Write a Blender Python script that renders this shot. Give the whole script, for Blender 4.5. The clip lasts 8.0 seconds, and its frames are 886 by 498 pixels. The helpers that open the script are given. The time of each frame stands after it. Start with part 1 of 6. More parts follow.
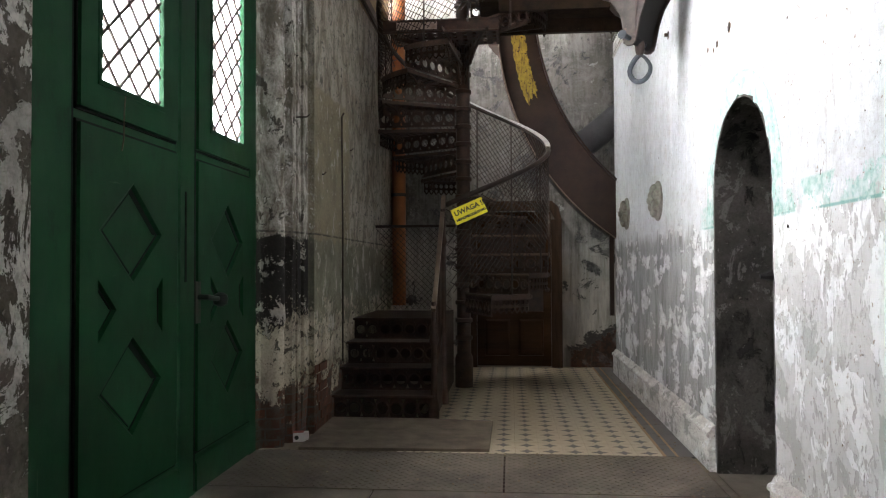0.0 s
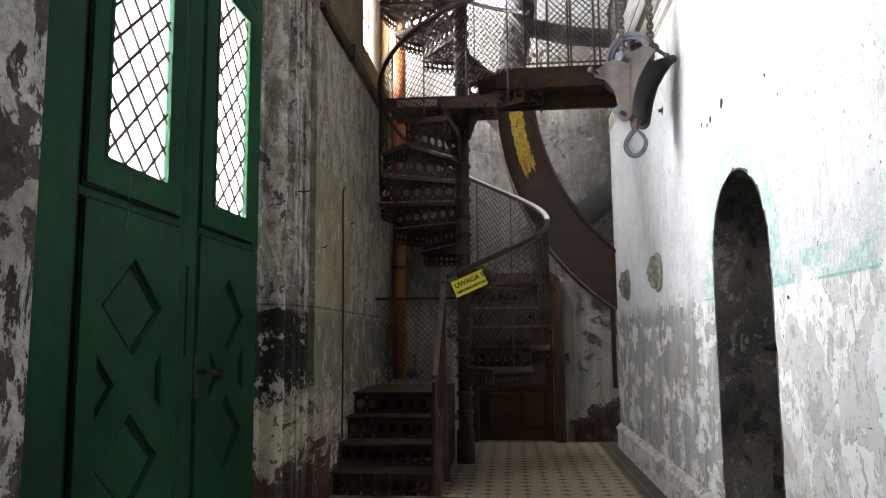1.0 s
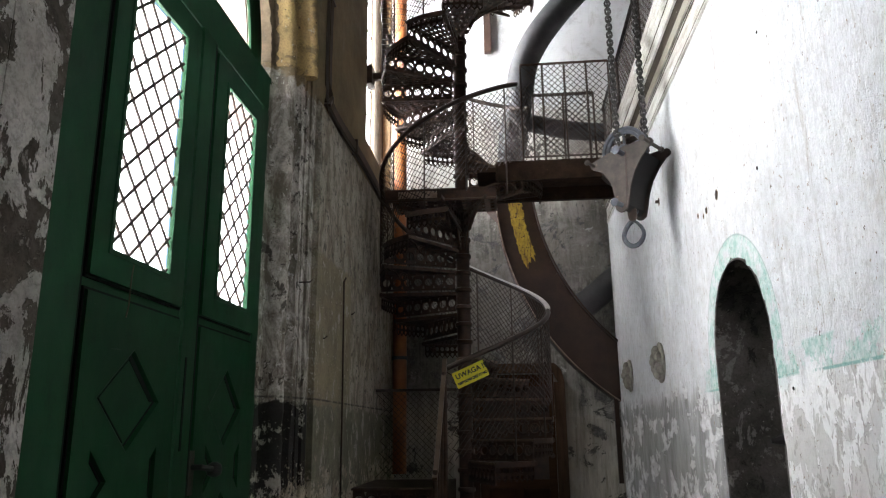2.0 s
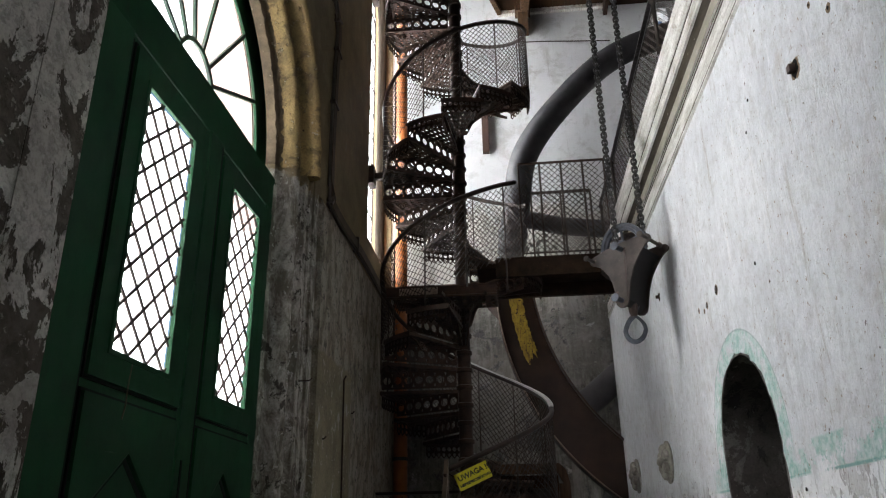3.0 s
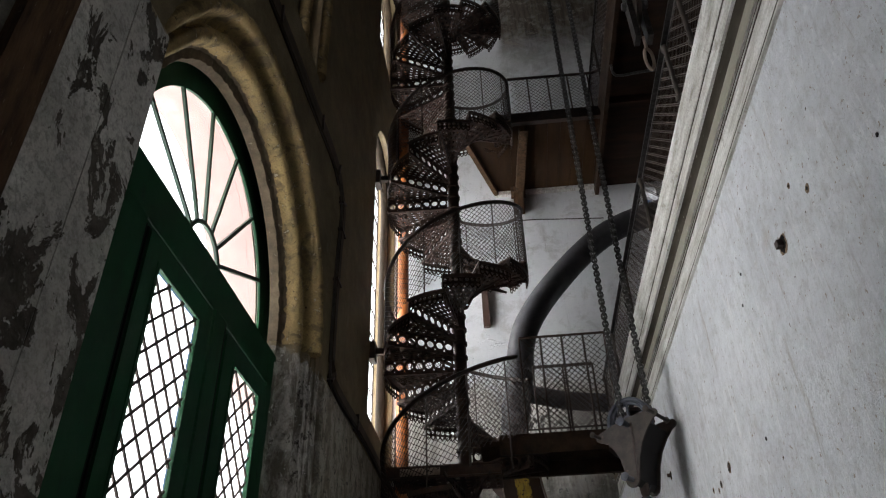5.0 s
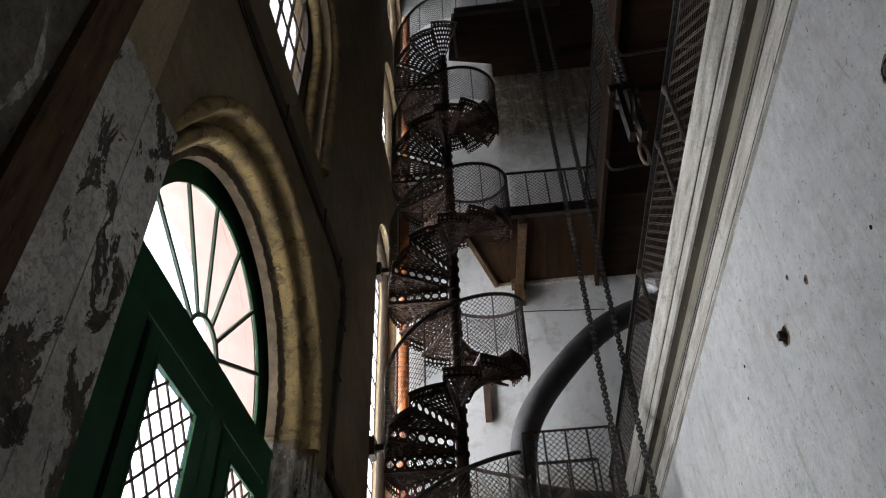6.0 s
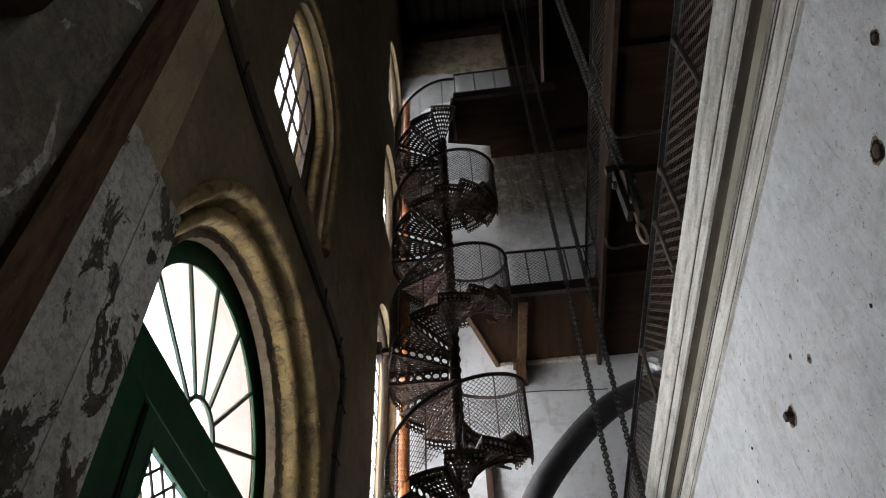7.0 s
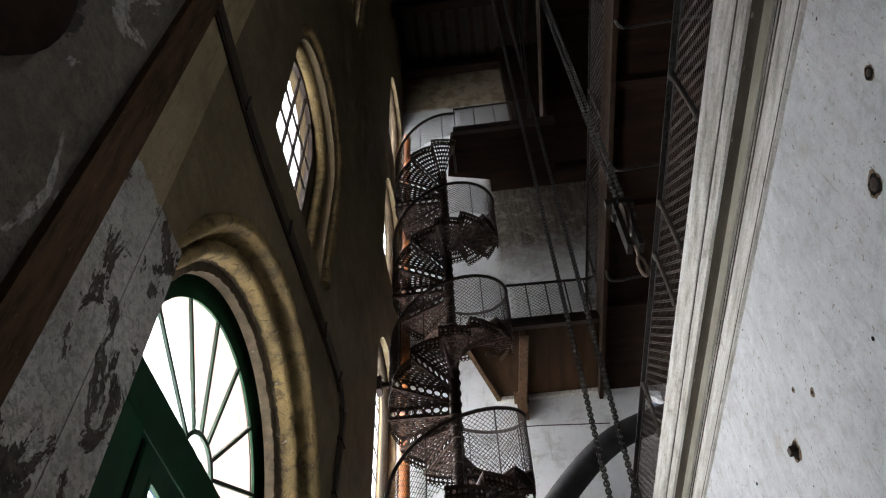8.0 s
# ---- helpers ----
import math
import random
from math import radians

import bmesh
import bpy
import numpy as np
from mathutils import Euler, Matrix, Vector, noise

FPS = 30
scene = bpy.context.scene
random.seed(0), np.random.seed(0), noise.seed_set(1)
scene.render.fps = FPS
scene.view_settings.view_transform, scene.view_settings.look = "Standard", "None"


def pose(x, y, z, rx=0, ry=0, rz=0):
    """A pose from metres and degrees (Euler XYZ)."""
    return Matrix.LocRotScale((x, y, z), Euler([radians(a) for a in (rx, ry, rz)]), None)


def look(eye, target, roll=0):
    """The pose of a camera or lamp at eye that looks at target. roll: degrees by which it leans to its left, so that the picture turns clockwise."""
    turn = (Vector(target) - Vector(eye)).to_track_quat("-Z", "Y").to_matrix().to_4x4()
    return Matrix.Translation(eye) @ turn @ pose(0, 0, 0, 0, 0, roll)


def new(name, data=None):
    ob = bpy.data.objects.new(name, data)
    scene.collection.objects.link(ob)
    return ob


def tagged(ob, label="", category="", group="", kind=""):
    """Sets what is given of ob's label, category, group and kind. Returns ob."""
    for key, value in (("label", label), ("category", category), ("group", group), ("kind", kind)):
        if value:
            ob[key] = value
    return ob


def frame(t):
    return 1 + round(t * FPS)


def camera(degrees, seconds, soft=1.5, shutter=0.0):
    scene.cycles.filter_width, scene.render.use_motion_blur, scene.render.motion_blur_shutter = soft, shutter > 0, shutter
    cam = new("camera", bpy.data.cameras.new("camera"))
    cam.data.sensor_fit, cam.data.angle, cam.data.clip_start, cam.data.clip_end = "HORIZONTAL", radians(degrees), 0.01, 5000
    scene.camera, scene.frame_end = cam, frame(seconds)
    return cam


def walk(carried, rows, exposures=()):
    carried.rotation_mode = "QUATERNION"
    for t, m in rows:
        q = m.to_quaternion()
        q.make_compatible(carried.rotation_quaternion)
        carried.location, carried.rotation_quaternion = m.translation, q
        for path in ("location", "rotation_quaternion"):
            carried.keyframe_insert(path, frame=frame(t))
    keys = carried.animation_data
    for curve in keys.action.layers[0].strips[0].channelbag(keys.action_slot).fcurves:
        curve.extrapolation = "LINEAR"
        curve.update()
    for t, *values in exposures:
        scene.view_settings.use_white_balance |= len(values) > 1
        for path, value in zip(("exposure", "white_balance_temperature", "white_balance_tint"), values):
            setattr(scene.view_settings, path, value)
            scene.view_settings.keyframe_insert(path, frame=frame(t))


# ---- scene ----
PATH = [  # seconds, x, y, z, pitch, roll, yaw
    (0.0, 0.000, 0.000, 1.300, 1.38, -0.24, 5.25),
    (0.5, 0.000, -0.003, 1.302, 3.67, -0.29, 5.23),
    (1.0, 0.001, -0.008, 1.304, 7.00, -0.53, 5.25),
    (1.5, 0.002, -0.013, 1.306, 10.34, -0.57, 5.24),
    (3.0, 0.004, -0.030, 1.312, 21.48, -1.08, 5.16),
    (3.5, 0.005, -0.035, 1.313, 24.70, -1.24, 5.12),
    (4.0, 0.005, -0.040, 1.313, 27.92, -1.39, 5.06),
    (4.5, 0.006, -0.045, 1.313, 31.43, -1.63, 4.97),
    (6.0, 0.008, -0.062, 1.312, 42.18, -2.28, 4.60),
    (6.5, 0.009, -0.068, 1.311, 45.56, -2.55, 4.42),
    (7.0, 0.010, -0.072, 1.310, 48.34, -2.79, 4.27),
    (7.5, 0.010, -0.075, 1.309, 50.29, -2.96, 4.15),
    (8.0, 0.010, -0.076, 1.309, 50.91, -3.04, 4.10),
]
cam = camera(62.39, 8.0, soft=1.15)
walk(cam, [(t, look((x, y, z), Vector((x, y, z)) + Vector((-math.sin(radians(w)) * math.cos(radians(p)), math.cos(radians(w)) * math.cos(radians(p)), math.sin(radians(p)))), r))
           for t, x, y, z, p, r, w in PATH],
     exposures=[(0.0, 1.05), (1.5, 0.77), (3.0, -0.35), (4.5, -0.97), (6.0, -1.05), (7.0, -0.82), (8.0, -0.58)])

# ---- sky, daylight at the windows, added fill ----
world = bpy.data.worlds.new("sky")
scene.world = world
world.use_nodes = True
wn = world.node_tree.nodes
sky = wn.new("ShaderNodeTexSky")
sky.sky_type, sky.sun_disc, sky.sun_elevation, sky.sun_rotation = "NISHITA", False, radians(38), radians(250)
world.node_tree.links.new(sky.outputs[0], wn["Background"].inputs[0])
wn["Background"].inputs[1].default_value = 0.15
sun = new("sun", bpy.data.lights.new("sun", "SUN"))
sun.data.energy, sun.data.angle, sun.data.color = 0.8, radians(12), (1, 0.96, 0.9)
sun.matrix_world = look((-8, 2, 14), (0, 4, 0))


def daylight(name, x, y, z, w, h, power, aim=(1, 0, 0), colour=(0.985, 0.99, 1.02)):
    """Sky light in a window's opening, shining along aim."""
    ob = new(name, bpy.data.lights.new(name, "AREA"))
    ob.data.shape, ob.data.size, ob.data.size_y, ob.data.energy, ob.data.color = "RECTANGLE", w, h, power, colour
    ob.matrix_world = look((x, y, z), (x + aim[0], y + aim[1], z + aim[2]))
    return ob


# overcast sky outside each opening of the west wall
SKY = 42.0  # watts a square metre
# the low panel from y 7 is added behind oblique views through the gate
for name, y0, y1, z0, z1 in (("daylight_gate", 1.9, 7.0, 0.0, 6.6), ("daylight_upper_window", 2.0, 7.0, 6.6, 12.6), ("daylight_third_window", 2.0, 7.0, 12.6, 19.5),
                             ("daylight_gate_backing", 7.0, 12.0, 0.0, 3.5), ("daylight_stair_window", 7.0, 16.0, 3.5, 11.0), ("daylight_high_window", 7.0, 16.0, 11.0, 15.6), ("daylight_top_window", 7.0, 16.0, 15.6, 21.0)):
    shade = {"daylight_stair_window": 1.85, "daylight_high_window": 0.5, "daylight_top_window": 0.9, "daylight_gate": 1.12, "daylight_upper_window": 0.45, "daylight_third_window": 0.5}.get(name, 1.0)  # strength multipliers, tuned opening by opening
    daylight(name, -2.75, (y0 + y1) / 2, (z0 + z1) / 2, y1 - y0, z1 - z0, SKY * (y1 - y0) * (z1 - z0) * shade)

# fill light added to brighten the west wall; no such window is known
daylight("fill_light_gallery", 4.75, -1.6, 6.4, 2.4, 3.0, SKY * 2.7, (-1, 0, 0))
daylight("daylight_small_window", 2.63, 10.3, 8.9, 0.8, 1.2, 30, (0, -1, 0))

# ---- materials ----


def mat(name, rough=0.8, metal=0.0):
    m = bpy.data.materials.new(name)
    m.use_nodes = True
    n, l = m.node_tree.nodes, m.node_tree.links
    b = n["Principled BSDF"]
    b.inputs["Roughness"].default_value, b.inputs["Metallic"].default_value = rough, metal
    if rough >= 0.7:
        b.inputs["Specular IOR Level"].default_value = 0.15  # chalky, dusty surfaces
    return m, n, l, b


class Net:
    """Short hand for shader nodes."""

    def __init__(self, name, rough=0.8, metal=0.0):
        self.m, self.n, self.l, self.b = mat(name, rough, metal)
        self.co = self.n.new("ShaderNodeTexCoord").outputs["Object"]

    def link(self, a, i):
        if isinstance(a, (int, float)):
            i.default_value = a
        elif isinstance(a, tuple):
            i.default_value = (*a, 1)
        else:
            self.l.new(a, i)

    def stretch(self, s, loc=(0, 0, 0)):
        q = self.n.new("ShaderNodeMapping")
        q.inputs["Scale"].default_value, q.inputs["Location"].default_value = s, loc
        self.l.new(self.co, q.inputs[0])
        return q.outputs[0]

    def noise(self, scale, detail=6, rough=0.6, vec=None, warp=0.0):
        q = self.n.new("ShaderNodeTexNoise")
        q.inputs["Scale"].default_value, q.inputs["Detail"].default_value, q.inputs["Roughness"].default_value = scale, detail, rough
        q.inputs["Distortion"].default_value = warp
        self.l.new(vec or self.co, q.inputs["Vector"])
        return q.outputs["Fac"]

    def math(self, op, a, b=0.0, c=0.0, clamp=False):
        q = self.n.new("ShaderNodeMath")
        q.operation, q.use_clamp = op, clamp
        for v, i in zip((a, b, c), q.inputs):
            self.link(v, i)
        return q.outputs[0]

    def ramp(self, v, lo, hi):
        q = self.n.new("ShaderNodeMapRange")
        q.clamp = True
        q.inputs["From Min"].default_value, q.inputs["From Max"].default_value = lo, hi
        self.l.new(v, q.inputs["Value"])
        return q.outputs[0]

    def mix(self, f, a, b):
        q = self.n.new("ShaderNodeMix")
        q.data_type = "RGBA"
        self.link(f, q.inputs["Factor"])
        self.link(a, q.inputs["A"])
        self.link(b, q.inputs["B"])
        return q.outputs["Result"]

    def xyz(self):
        q = self.n.new("ShaderNodeSeparateXYZ")
        self.l.new(self.co, q.inputs[0])
        return q.outputs

    def colour(self, c):
        self.link(c, self.b.inputs["Base Color"])

    def rough(self, r):
        self.link(r, self.b.inputs["Roughness"])

    def bump(self, h, strength=0.3, dist=0.01):
        q = self.n.new("ShaderNodeBump")
        q.inputs["Strength"].default_value, q.inputs["Distance"].default_value = strength, dist
        self.l.new(h, q.inputs["Height"])
        self.l.new(q.outputs[0], self.b.inputs["Normal"])

    def random(self):
        return self.n.new("ShaderNodeObjectInfo").outputs["Random"]


def band(g, v, lo, hi, soft=0.02):
    return g.math("MULTIPLY", g.ramp(v, lo - soft, lo + soft), g.ramp(v, hi + soft, hi - soft))


def right_wall_material():
    g = Net("limewashed_plaster", 0.85)
    x, y, z = g.xyz()
    stains = g.noise(1.3, 8, 0.65)
    grain = g.noise(55, 4, 0.6)
    drips = g.noise(5.0, 9, 0.74, g.stretch((1.5, 1.3, 0.35)))
    scales = g.noise(15.0, 5, 0.6, g.stretch((1.8, 1.8, 0.7)), 0.6)
    slant = g.n.new("ShaderNodeMapping")
    slant.inputs["Rotation"].default_value, slant.inputs["Scale"].default_value = (radians(28), 0, 0), (2.0, 3.2, 0.3)
    g.l.new(g.co, slant.inputs[0])
    wash = g.noise(5.5, 9, 0.75, slant.outputs[0])
    base = g.mix(g.ramp(stains, 0.35, 0.7), (0.71, 0.725, 0.735), (0.55, 0.565, 0.58))
    base = g.mix(g.math("MULTIPLY", g.ramp(wash, 0.5, 0.7), 0.42), base, (0.43, 0.435, 0.44))
    base = g.mix(g.math("MULTIPLY", g.ramp(g.noise(2.7, 6, 0.7), 0.6, 0.74), 0.45), base, (0.40, 0.33, 0.25))
    brush = g.n.new("ShaderNodeMapping")
    brush.inputs["Rotation"].default_value, brush.inputs["Scale"].default_value = (radians(31), 0, 0), (2.0, 5.0, 0.9)
    g.l.new(g.co, brush.inputs[0])
    hair = g.noise(9.0, 8, 0.8, brush.outputs[0])
    base = g.mix(g.math("MULTIPLY", g.math("MULTIPLY", g.ramp(hair, 0.54, 0.66), g.ramp(g.noise(1.7, 5, 0.6, None, 0.4), 0.45, 0.62)), 0.5), base, (0.36, 0.35, 0.34))
    mottle = g.noise(13.0, 9, 0.74, None, 0.3)
    base = g.mix(g.math("MULTIPLY", g.ramp(mottle, 0.5, 0.64), 0.45), base, (0.40, 0.39, 0.375))
    base = g.mix(g.math("MULTIPLY", g.ramp(mottle, 0.44, 0.36), 0.5), base, (0.80, 0.81, 0.82))
    base = g.mix(g.math("MULTIPLY", g.ramp(g.noise(95, 5, 0.7), 0.54, 0.68), 0.4), base, (0.33, 0.31, 0.285))
    smudge = g.noise(3.6, 10, 0.75, slant.outputs[0], 0.3)
    base = g.mix(g.math("MULTIPLY", g.ramp(smudge, 0.59, 0.68), 0.6), base, (0.31, 0.27, 0.215))
    base = g.mix(g.math("MULTIPLY", g.ramp(smudge, 0.42, 0.34), 0.5), base, (0.80, 0.80, 0.79))
    # grey oil-paint dado behind the archway, loose limewash before it
    low = g.ramp(g.math("ADD", z, g.math("MULTIPLY", g.math("SUBTRACT", drips, 0.5), 0.5)), 1.62, 1.50)
    wear = g.ramp(g.math("ADD", g.math("MULTIPLY", drips, 0.75), g.math("MULTIPLY", stains, 0.35)), 0.60, 0.70)
    patch = g.noise(5.2, 10, 0.64, g.stretch((1.0, 0.6, 1.0)), 0.3)
    grey = g.mix(g.ramp(drips, 0.36, 0.58), (0.23, 0.228, 0.22), (0.42, 0.42, 0.41))
    grey = g.mix(g.ramp(patch, 0.53, 0.536), grey, (0.62, 0.62, 0.61))
    grey = g.mix(g.math("MULTIPLY", g.ramp(patch, 0.595, 0.60), 0.9), grey, (0.78, 0.785, 0.78))
    grey = g.mix(g.math("MULTIPLY", g.math("MULTIPLY", wear, g.ramp(y, 5.6, 4.9)), 0.8), grey, (0.70, 0.705, 0.70))
    # each patch's edge shade painted as a dark outline
    skin = g.math("MULTIPLY", g.math("SUBTRACT", g.ramp(patch, 0.518, 0.526), g.ramp(patch, 0.53, 0.536)), 0.5)
    grey = g.mix(skin, grey, (0.14, 0.135, 0.125))
    # sheets of limewash: two coats with edge shade painted dark, small drop-shaped losses, most of the top coat gone at
    # the foot
    sheet = g.noise(3.4, 8, 0.62, g.stretch((1, 1.0, 0.8)), 0.5)
    foot = g.math("MULTIPLY", g.ramp(g.math("ADD", z, g.math("MULTIPLY", g.math("SUBTRACT", stains, 0.5), 1.6)), 1.1, 0.25), 0.13)
    loss = g.math("ADD", sheet, foot)
    pale = g.mix(g.ramp(loss, 0.525, 0.53), (0.82, 0.825, 0.82), (0.62, 0.615, 0.60))
    pale = g.mix(g.ramp(loss, 0.63, 0.64), pale, (0.44, 0.435, 0.415))
    pale = g.mix(g.math("MULTIPLY", g.ramp(mottle, 0.5, 0.6), 0.3), pale, (0.45, 0.44, 0.42))
    lift_shade = g.math("SUBTRACT", g.ramp(loss, 0.513, 0.521), g.ramp(loss, 0.525, 0.53))
    pale = g.mix(g.math("MULTIPLY", lift_shade, 0.55), pale, (0.26, 0.25, 0.23))
    drop = g.noise(19.0, 2.0, 0.5, g.stretch((1, 1.25, 0.62)), 0.7)
    few = g.ramp(g.noise(2.2, 4, 0.6), 0.40, 0.50)
    pale = g.mix(g.math("MULTIPLY", g.ramp(drop, 0.595, 0.605), few), pale, (0.47, 0.46, 0.44))
    curl_shade = g.math("SUBTRACT", g.ramp(drop, 0.575, 0.583), g.ramp(drop, 0.59, 0.60))
    pale = g.mix(g.math("MULTIPLY", g.math("MULTIPLY", curl_shade, few), 0.75), pale, (0.20, 0.19, 0.175))
    dado = g.mix(g.ramp(y, 4.0, 4.6), pale, grey)
    col = g.mix(low, base, dado)
    # teal stencil band and arch border
    teal = g.mix(g.ramp(g.noise(26, 3), 0.42, 0.58), (0.25, 0.46, 0.40), (0.50, 0.62, 0.58))
    left = g.ramp(g.noise(3.4, 9, 0.72), 0.47, 0.50)
    col = g.mix(g.math("MULTIPLY", g.math("MULTIPLY", band(g, z, 1.54, 1.68, 0.006), g.math("MULTIPLY", left, g.ramp(y, 5.3, 4.8))), 0.75), col, teal)
    line = g.math("MULTIPLY", band(g, z, 1.535, 1.548, 0.003), g.math("MULTIPLY", g.ramp(g.noise(2.1, 9, 0.7), 0.44, 0.47), g.ramp(y, 5.3, 4.8)))
    col = g.mix(g.math("MULTIPLY", line, 0.8), col, (0.16, 0.36, 0.32))
    dots = g.math("MULTIPLY", g.ramp(g.math("SINE", g.math("MULTIPLY", y, 90.0)), 0.1, 0.4), band(g, z, 1.40, 1.46, 0.008))
    col = g.mix(g.math("MULTIPLY", g.math("MULTIPLY", dots, g.ramp(y, 4.7, 5.0)), 0.5), col, (0.27, 0.28, 0.275))
    dy, dz = g.math("SUBTRACT", y, 4.235), g.math("MAXIMUM", g.math("SUBTRACT", z, 1.72), 0.0)
    r = g.math("SQRT", g.math("ADD", g.math("MULTIPLY", dy, dy), g.math("MULTIPLY", dz, dz)))
    ring = g.math("MULTIPLY", band(g, r, 0.50, 0.66, 0.008), g.ramp(z, 1.45, 1.7))
    col = g.mix(g.math("MULTIPLY", g.math("MULTIPLY", ring, g.ramp(g.noise(8, 7), 0.38, 0.5)), 0.75), col, teal)
    rim = g.math("MULTIPLY", band(g, r, 0.655, 0.665, 0.003), g.ramp(z, 1.6, 1.8))
    col = g.mix(g.math("MULTIPLY", rim, 0.5), col, (0.20, 0.30, 0.27))
    # nail holes and rust specks
    spots = g.ramp(g.noise(24, 2.5, 0.5), 0.745, 0.757)
    col = g.mix(spots, col, (0.10, 0.08, 0.065))
    fine = g.ramp(g.noise(38, 3, 0.6), 0.655, 0.69)
    col = g.mix(g.math("MULTIPLY", fine, 0.75), col, (0.27, 0.21, 0.15))
    g.colour(col)
    relief = g.math("ADD", g.math("MULTIPLY", g.ramp(scales, 0.47, 0.54), 0.55), g.math("MULTIPLY", grain, 0.25))
    relief = g.math("ADD", relief, g.math("MULTIPLY", g.ramp(drips, 0.5, 0.56), 0.3))
    relief = g.math("ADD", relief, g.math("MULTIPLY", mottle, 0.9))
    relief = g.math("SUBTRACT", relief, g.math("MULTIPLY", g.ramp(loss, 0.52, 0.53), 0.7))
    relief = g.math("SUBTRACT", relief, g.math("MULTIPLY", g.ramp(drop, 0.58, 0.60), 0.6))
    g.bump(g.math("SUBTRACT", relief, g.math("MULTIPLY", spots, 1.5)), 0.5, 0.012)
    return g.m


def left_wall_material(name="stained_plaster"):
    g = Net(name, 0.88)
    x, y, z = g.xyz()
    big = g.noise(1.1, 8, 0.65)
    mid = g.noise(2.6, 10, 0.72)
    flakes = g.noise(8.0, 12, 0.75, g.stretch((1.0, 0.6, 0.7)), 0.35)
    chips = g.noise(17.0, 9, 0.72, g.stretch((1.0, 0.65, 0.8)), 0.4)
    runs = g.noise(6.0, 12, 0.74, g.stretch((1.0, 1.0, 0.5)), 0.4)
    fine = g.noise(60, 5)
    pier = g.ramp(y, 5.63, 5.60)
    # plaster above the dado: grey limewash on the pier, a khaki oil-painted field, grey runs beyond and above
    grey = g.mix(g.ramp(runs, 0.43, 0.56), (0.58, 0.555, 0.50), (0.19, 0.17, 0.14))
    grey = g.mix(g.ramp(flakes, 0.57, 0.58), grey, (0.085, 0.077, 0.066))
    grey = g.mix(g.ramp(chips, 0.60, 0.615), grey, (0.66, 0.64, 0.60))
    grey = g.mix(g.math("MULTIPLY", g.ramp(big, 0.52, 0.66), 0.5), grey, (0.20, 0.165, 0.115))
    khaki = g.mix(g.ramp(mid, 0.4, 0.62), (0.33, 0.29, 0.195), (0.23, 0.205, 0.145))
    khaki = g.mix(g.ramp(chips, 0.60, 0.62), khaki, (0.52, 0.49, 0.43))
    khaki = g.mix(g.ramp(runs, 0.585, 0.60), khaki, (0.48, 0.455, 0.40))
    far = g.mix(g.ramp(runs, 0.46, 0.56), (0.44, 0.405, 0.335), (0.24, 0.215, 0.165))
    far = g.mix(g.math("MULTIPLY", g.ramp(mid, 0.54, 0.64), 0.6), far, (0.22, 0.175, 0.115))
    far = g.mix(g.ramp(chips, 0.57, 0.585), far, (0.15, 0.14, 0.12))
    field = g.math("MULTIPLY", g.ramp(g.math("ADD", z, g.math("MULTIPLY", g.math("SUBTRACT", mid, 0.5), 0.3)), 2.78, 2.74), g.ramp(g.math("ADD", y, g.math("MULTIPLY", g.math("SUBTRACT", mid, 0.5), 0.25)), 6.90, 6.84))
    col = g.mix(pier, g.mix(field, far, khaki), grey)
    # tarred dado on the pier, green-grey one beyond, bare lime and brick at the foot
    tar = g.mix(g.ramp(flakes, 0.565, 0.575), (0.03, 0.028, 0.026), (0.46, 0.43, 0.38))
    tar = g.mix(g.ramp(chips, 0.64, 0.65), tar, (0.40, 0.375, 0.33))
    sage = g.mix(g.ramp(mid, 0.4, 0.6), (0.27, 0.265, 0.195), (0.17, 0.168, 0.125))
    sage = g.mix(g.ramp(runs, 0.565, 0.58), sage, (0.48, 0.45, 0.39))
    dado = g.mix(pier, sage, tar)
    h = g.math("ADD", z, g.math("MULTIPLY", g.math("SUBTRACT", flakes, 0.5), 2.0))
    lime = g.mix(g.ramp(mid, 0.42, 0.6), (0.62, 0.56, 0.44), (0.30, 0.26, 0.20))
    lime = g.mix(g.ramp(chips, 0.56, 0.575), lime, (0.12, 0.105, 0.085))
    dado = g.mix(g.ramp(h, 0.90, 0.86), dado, lime)
    brick = g.n.new("ShaderNodeTexBrick")
    turn = g.n.new("ShaderNodeCombineXYZ")
    g.l.new(g.math("ADD", y, x), turn.inputs[0])
    g.l.new(g.math("ADD", z, g.math("MULTIPLY", mid, 0.03)), turn.inputs[1])
    g.l.new(turn.outputs[0], brick.inputs["Vector"])
    for k, v in (("Scale", 1.0), ("Brick Width", 0.26), ("Row Height", 0.075), ("Mortar Size", 0.007)):
        brick.inputs[k].default_value = v
    brick.inputs["Color1"].default_value, brick.inputs["Color2"].default_value, brick.inputs["Mortar"].default_value = (0.15, 0.06, 0.038, 1), (0.085, 0.045, 0.032, 1), (0.11, 0.10, 0.085, 1)
    bare = g.mix(g.ramp(chips, 0.45, 0.6), brick.outputs["Color"], (0.10, 0.085, 0.07))
    dado = g.mix(g.ramp(h, 0.42, 0.38), dado, bare)
    e = g.math("ADD", z, g.math("MULTIPLY", g.math("SUBTRACT", flakes, 0.5), 0.3))
    col = g.mix(g.ramp(e, 1.53, 1.51), col, dado)
    col = g.mix(g.math("MULTIPLY", g.math("MULTIPLY", band(g, z, 1.555, 1.57, 0.004), g.ramp(chips, 0.4, 0.5)), 0.8), col, (0.05, 0.048, 0.044))
    # ochre distemper high on the wall
    high = g.ramp(g.math("ADD", z, g.math("MULTIPLY", mid, 0.5)), 4.31, 4.35)
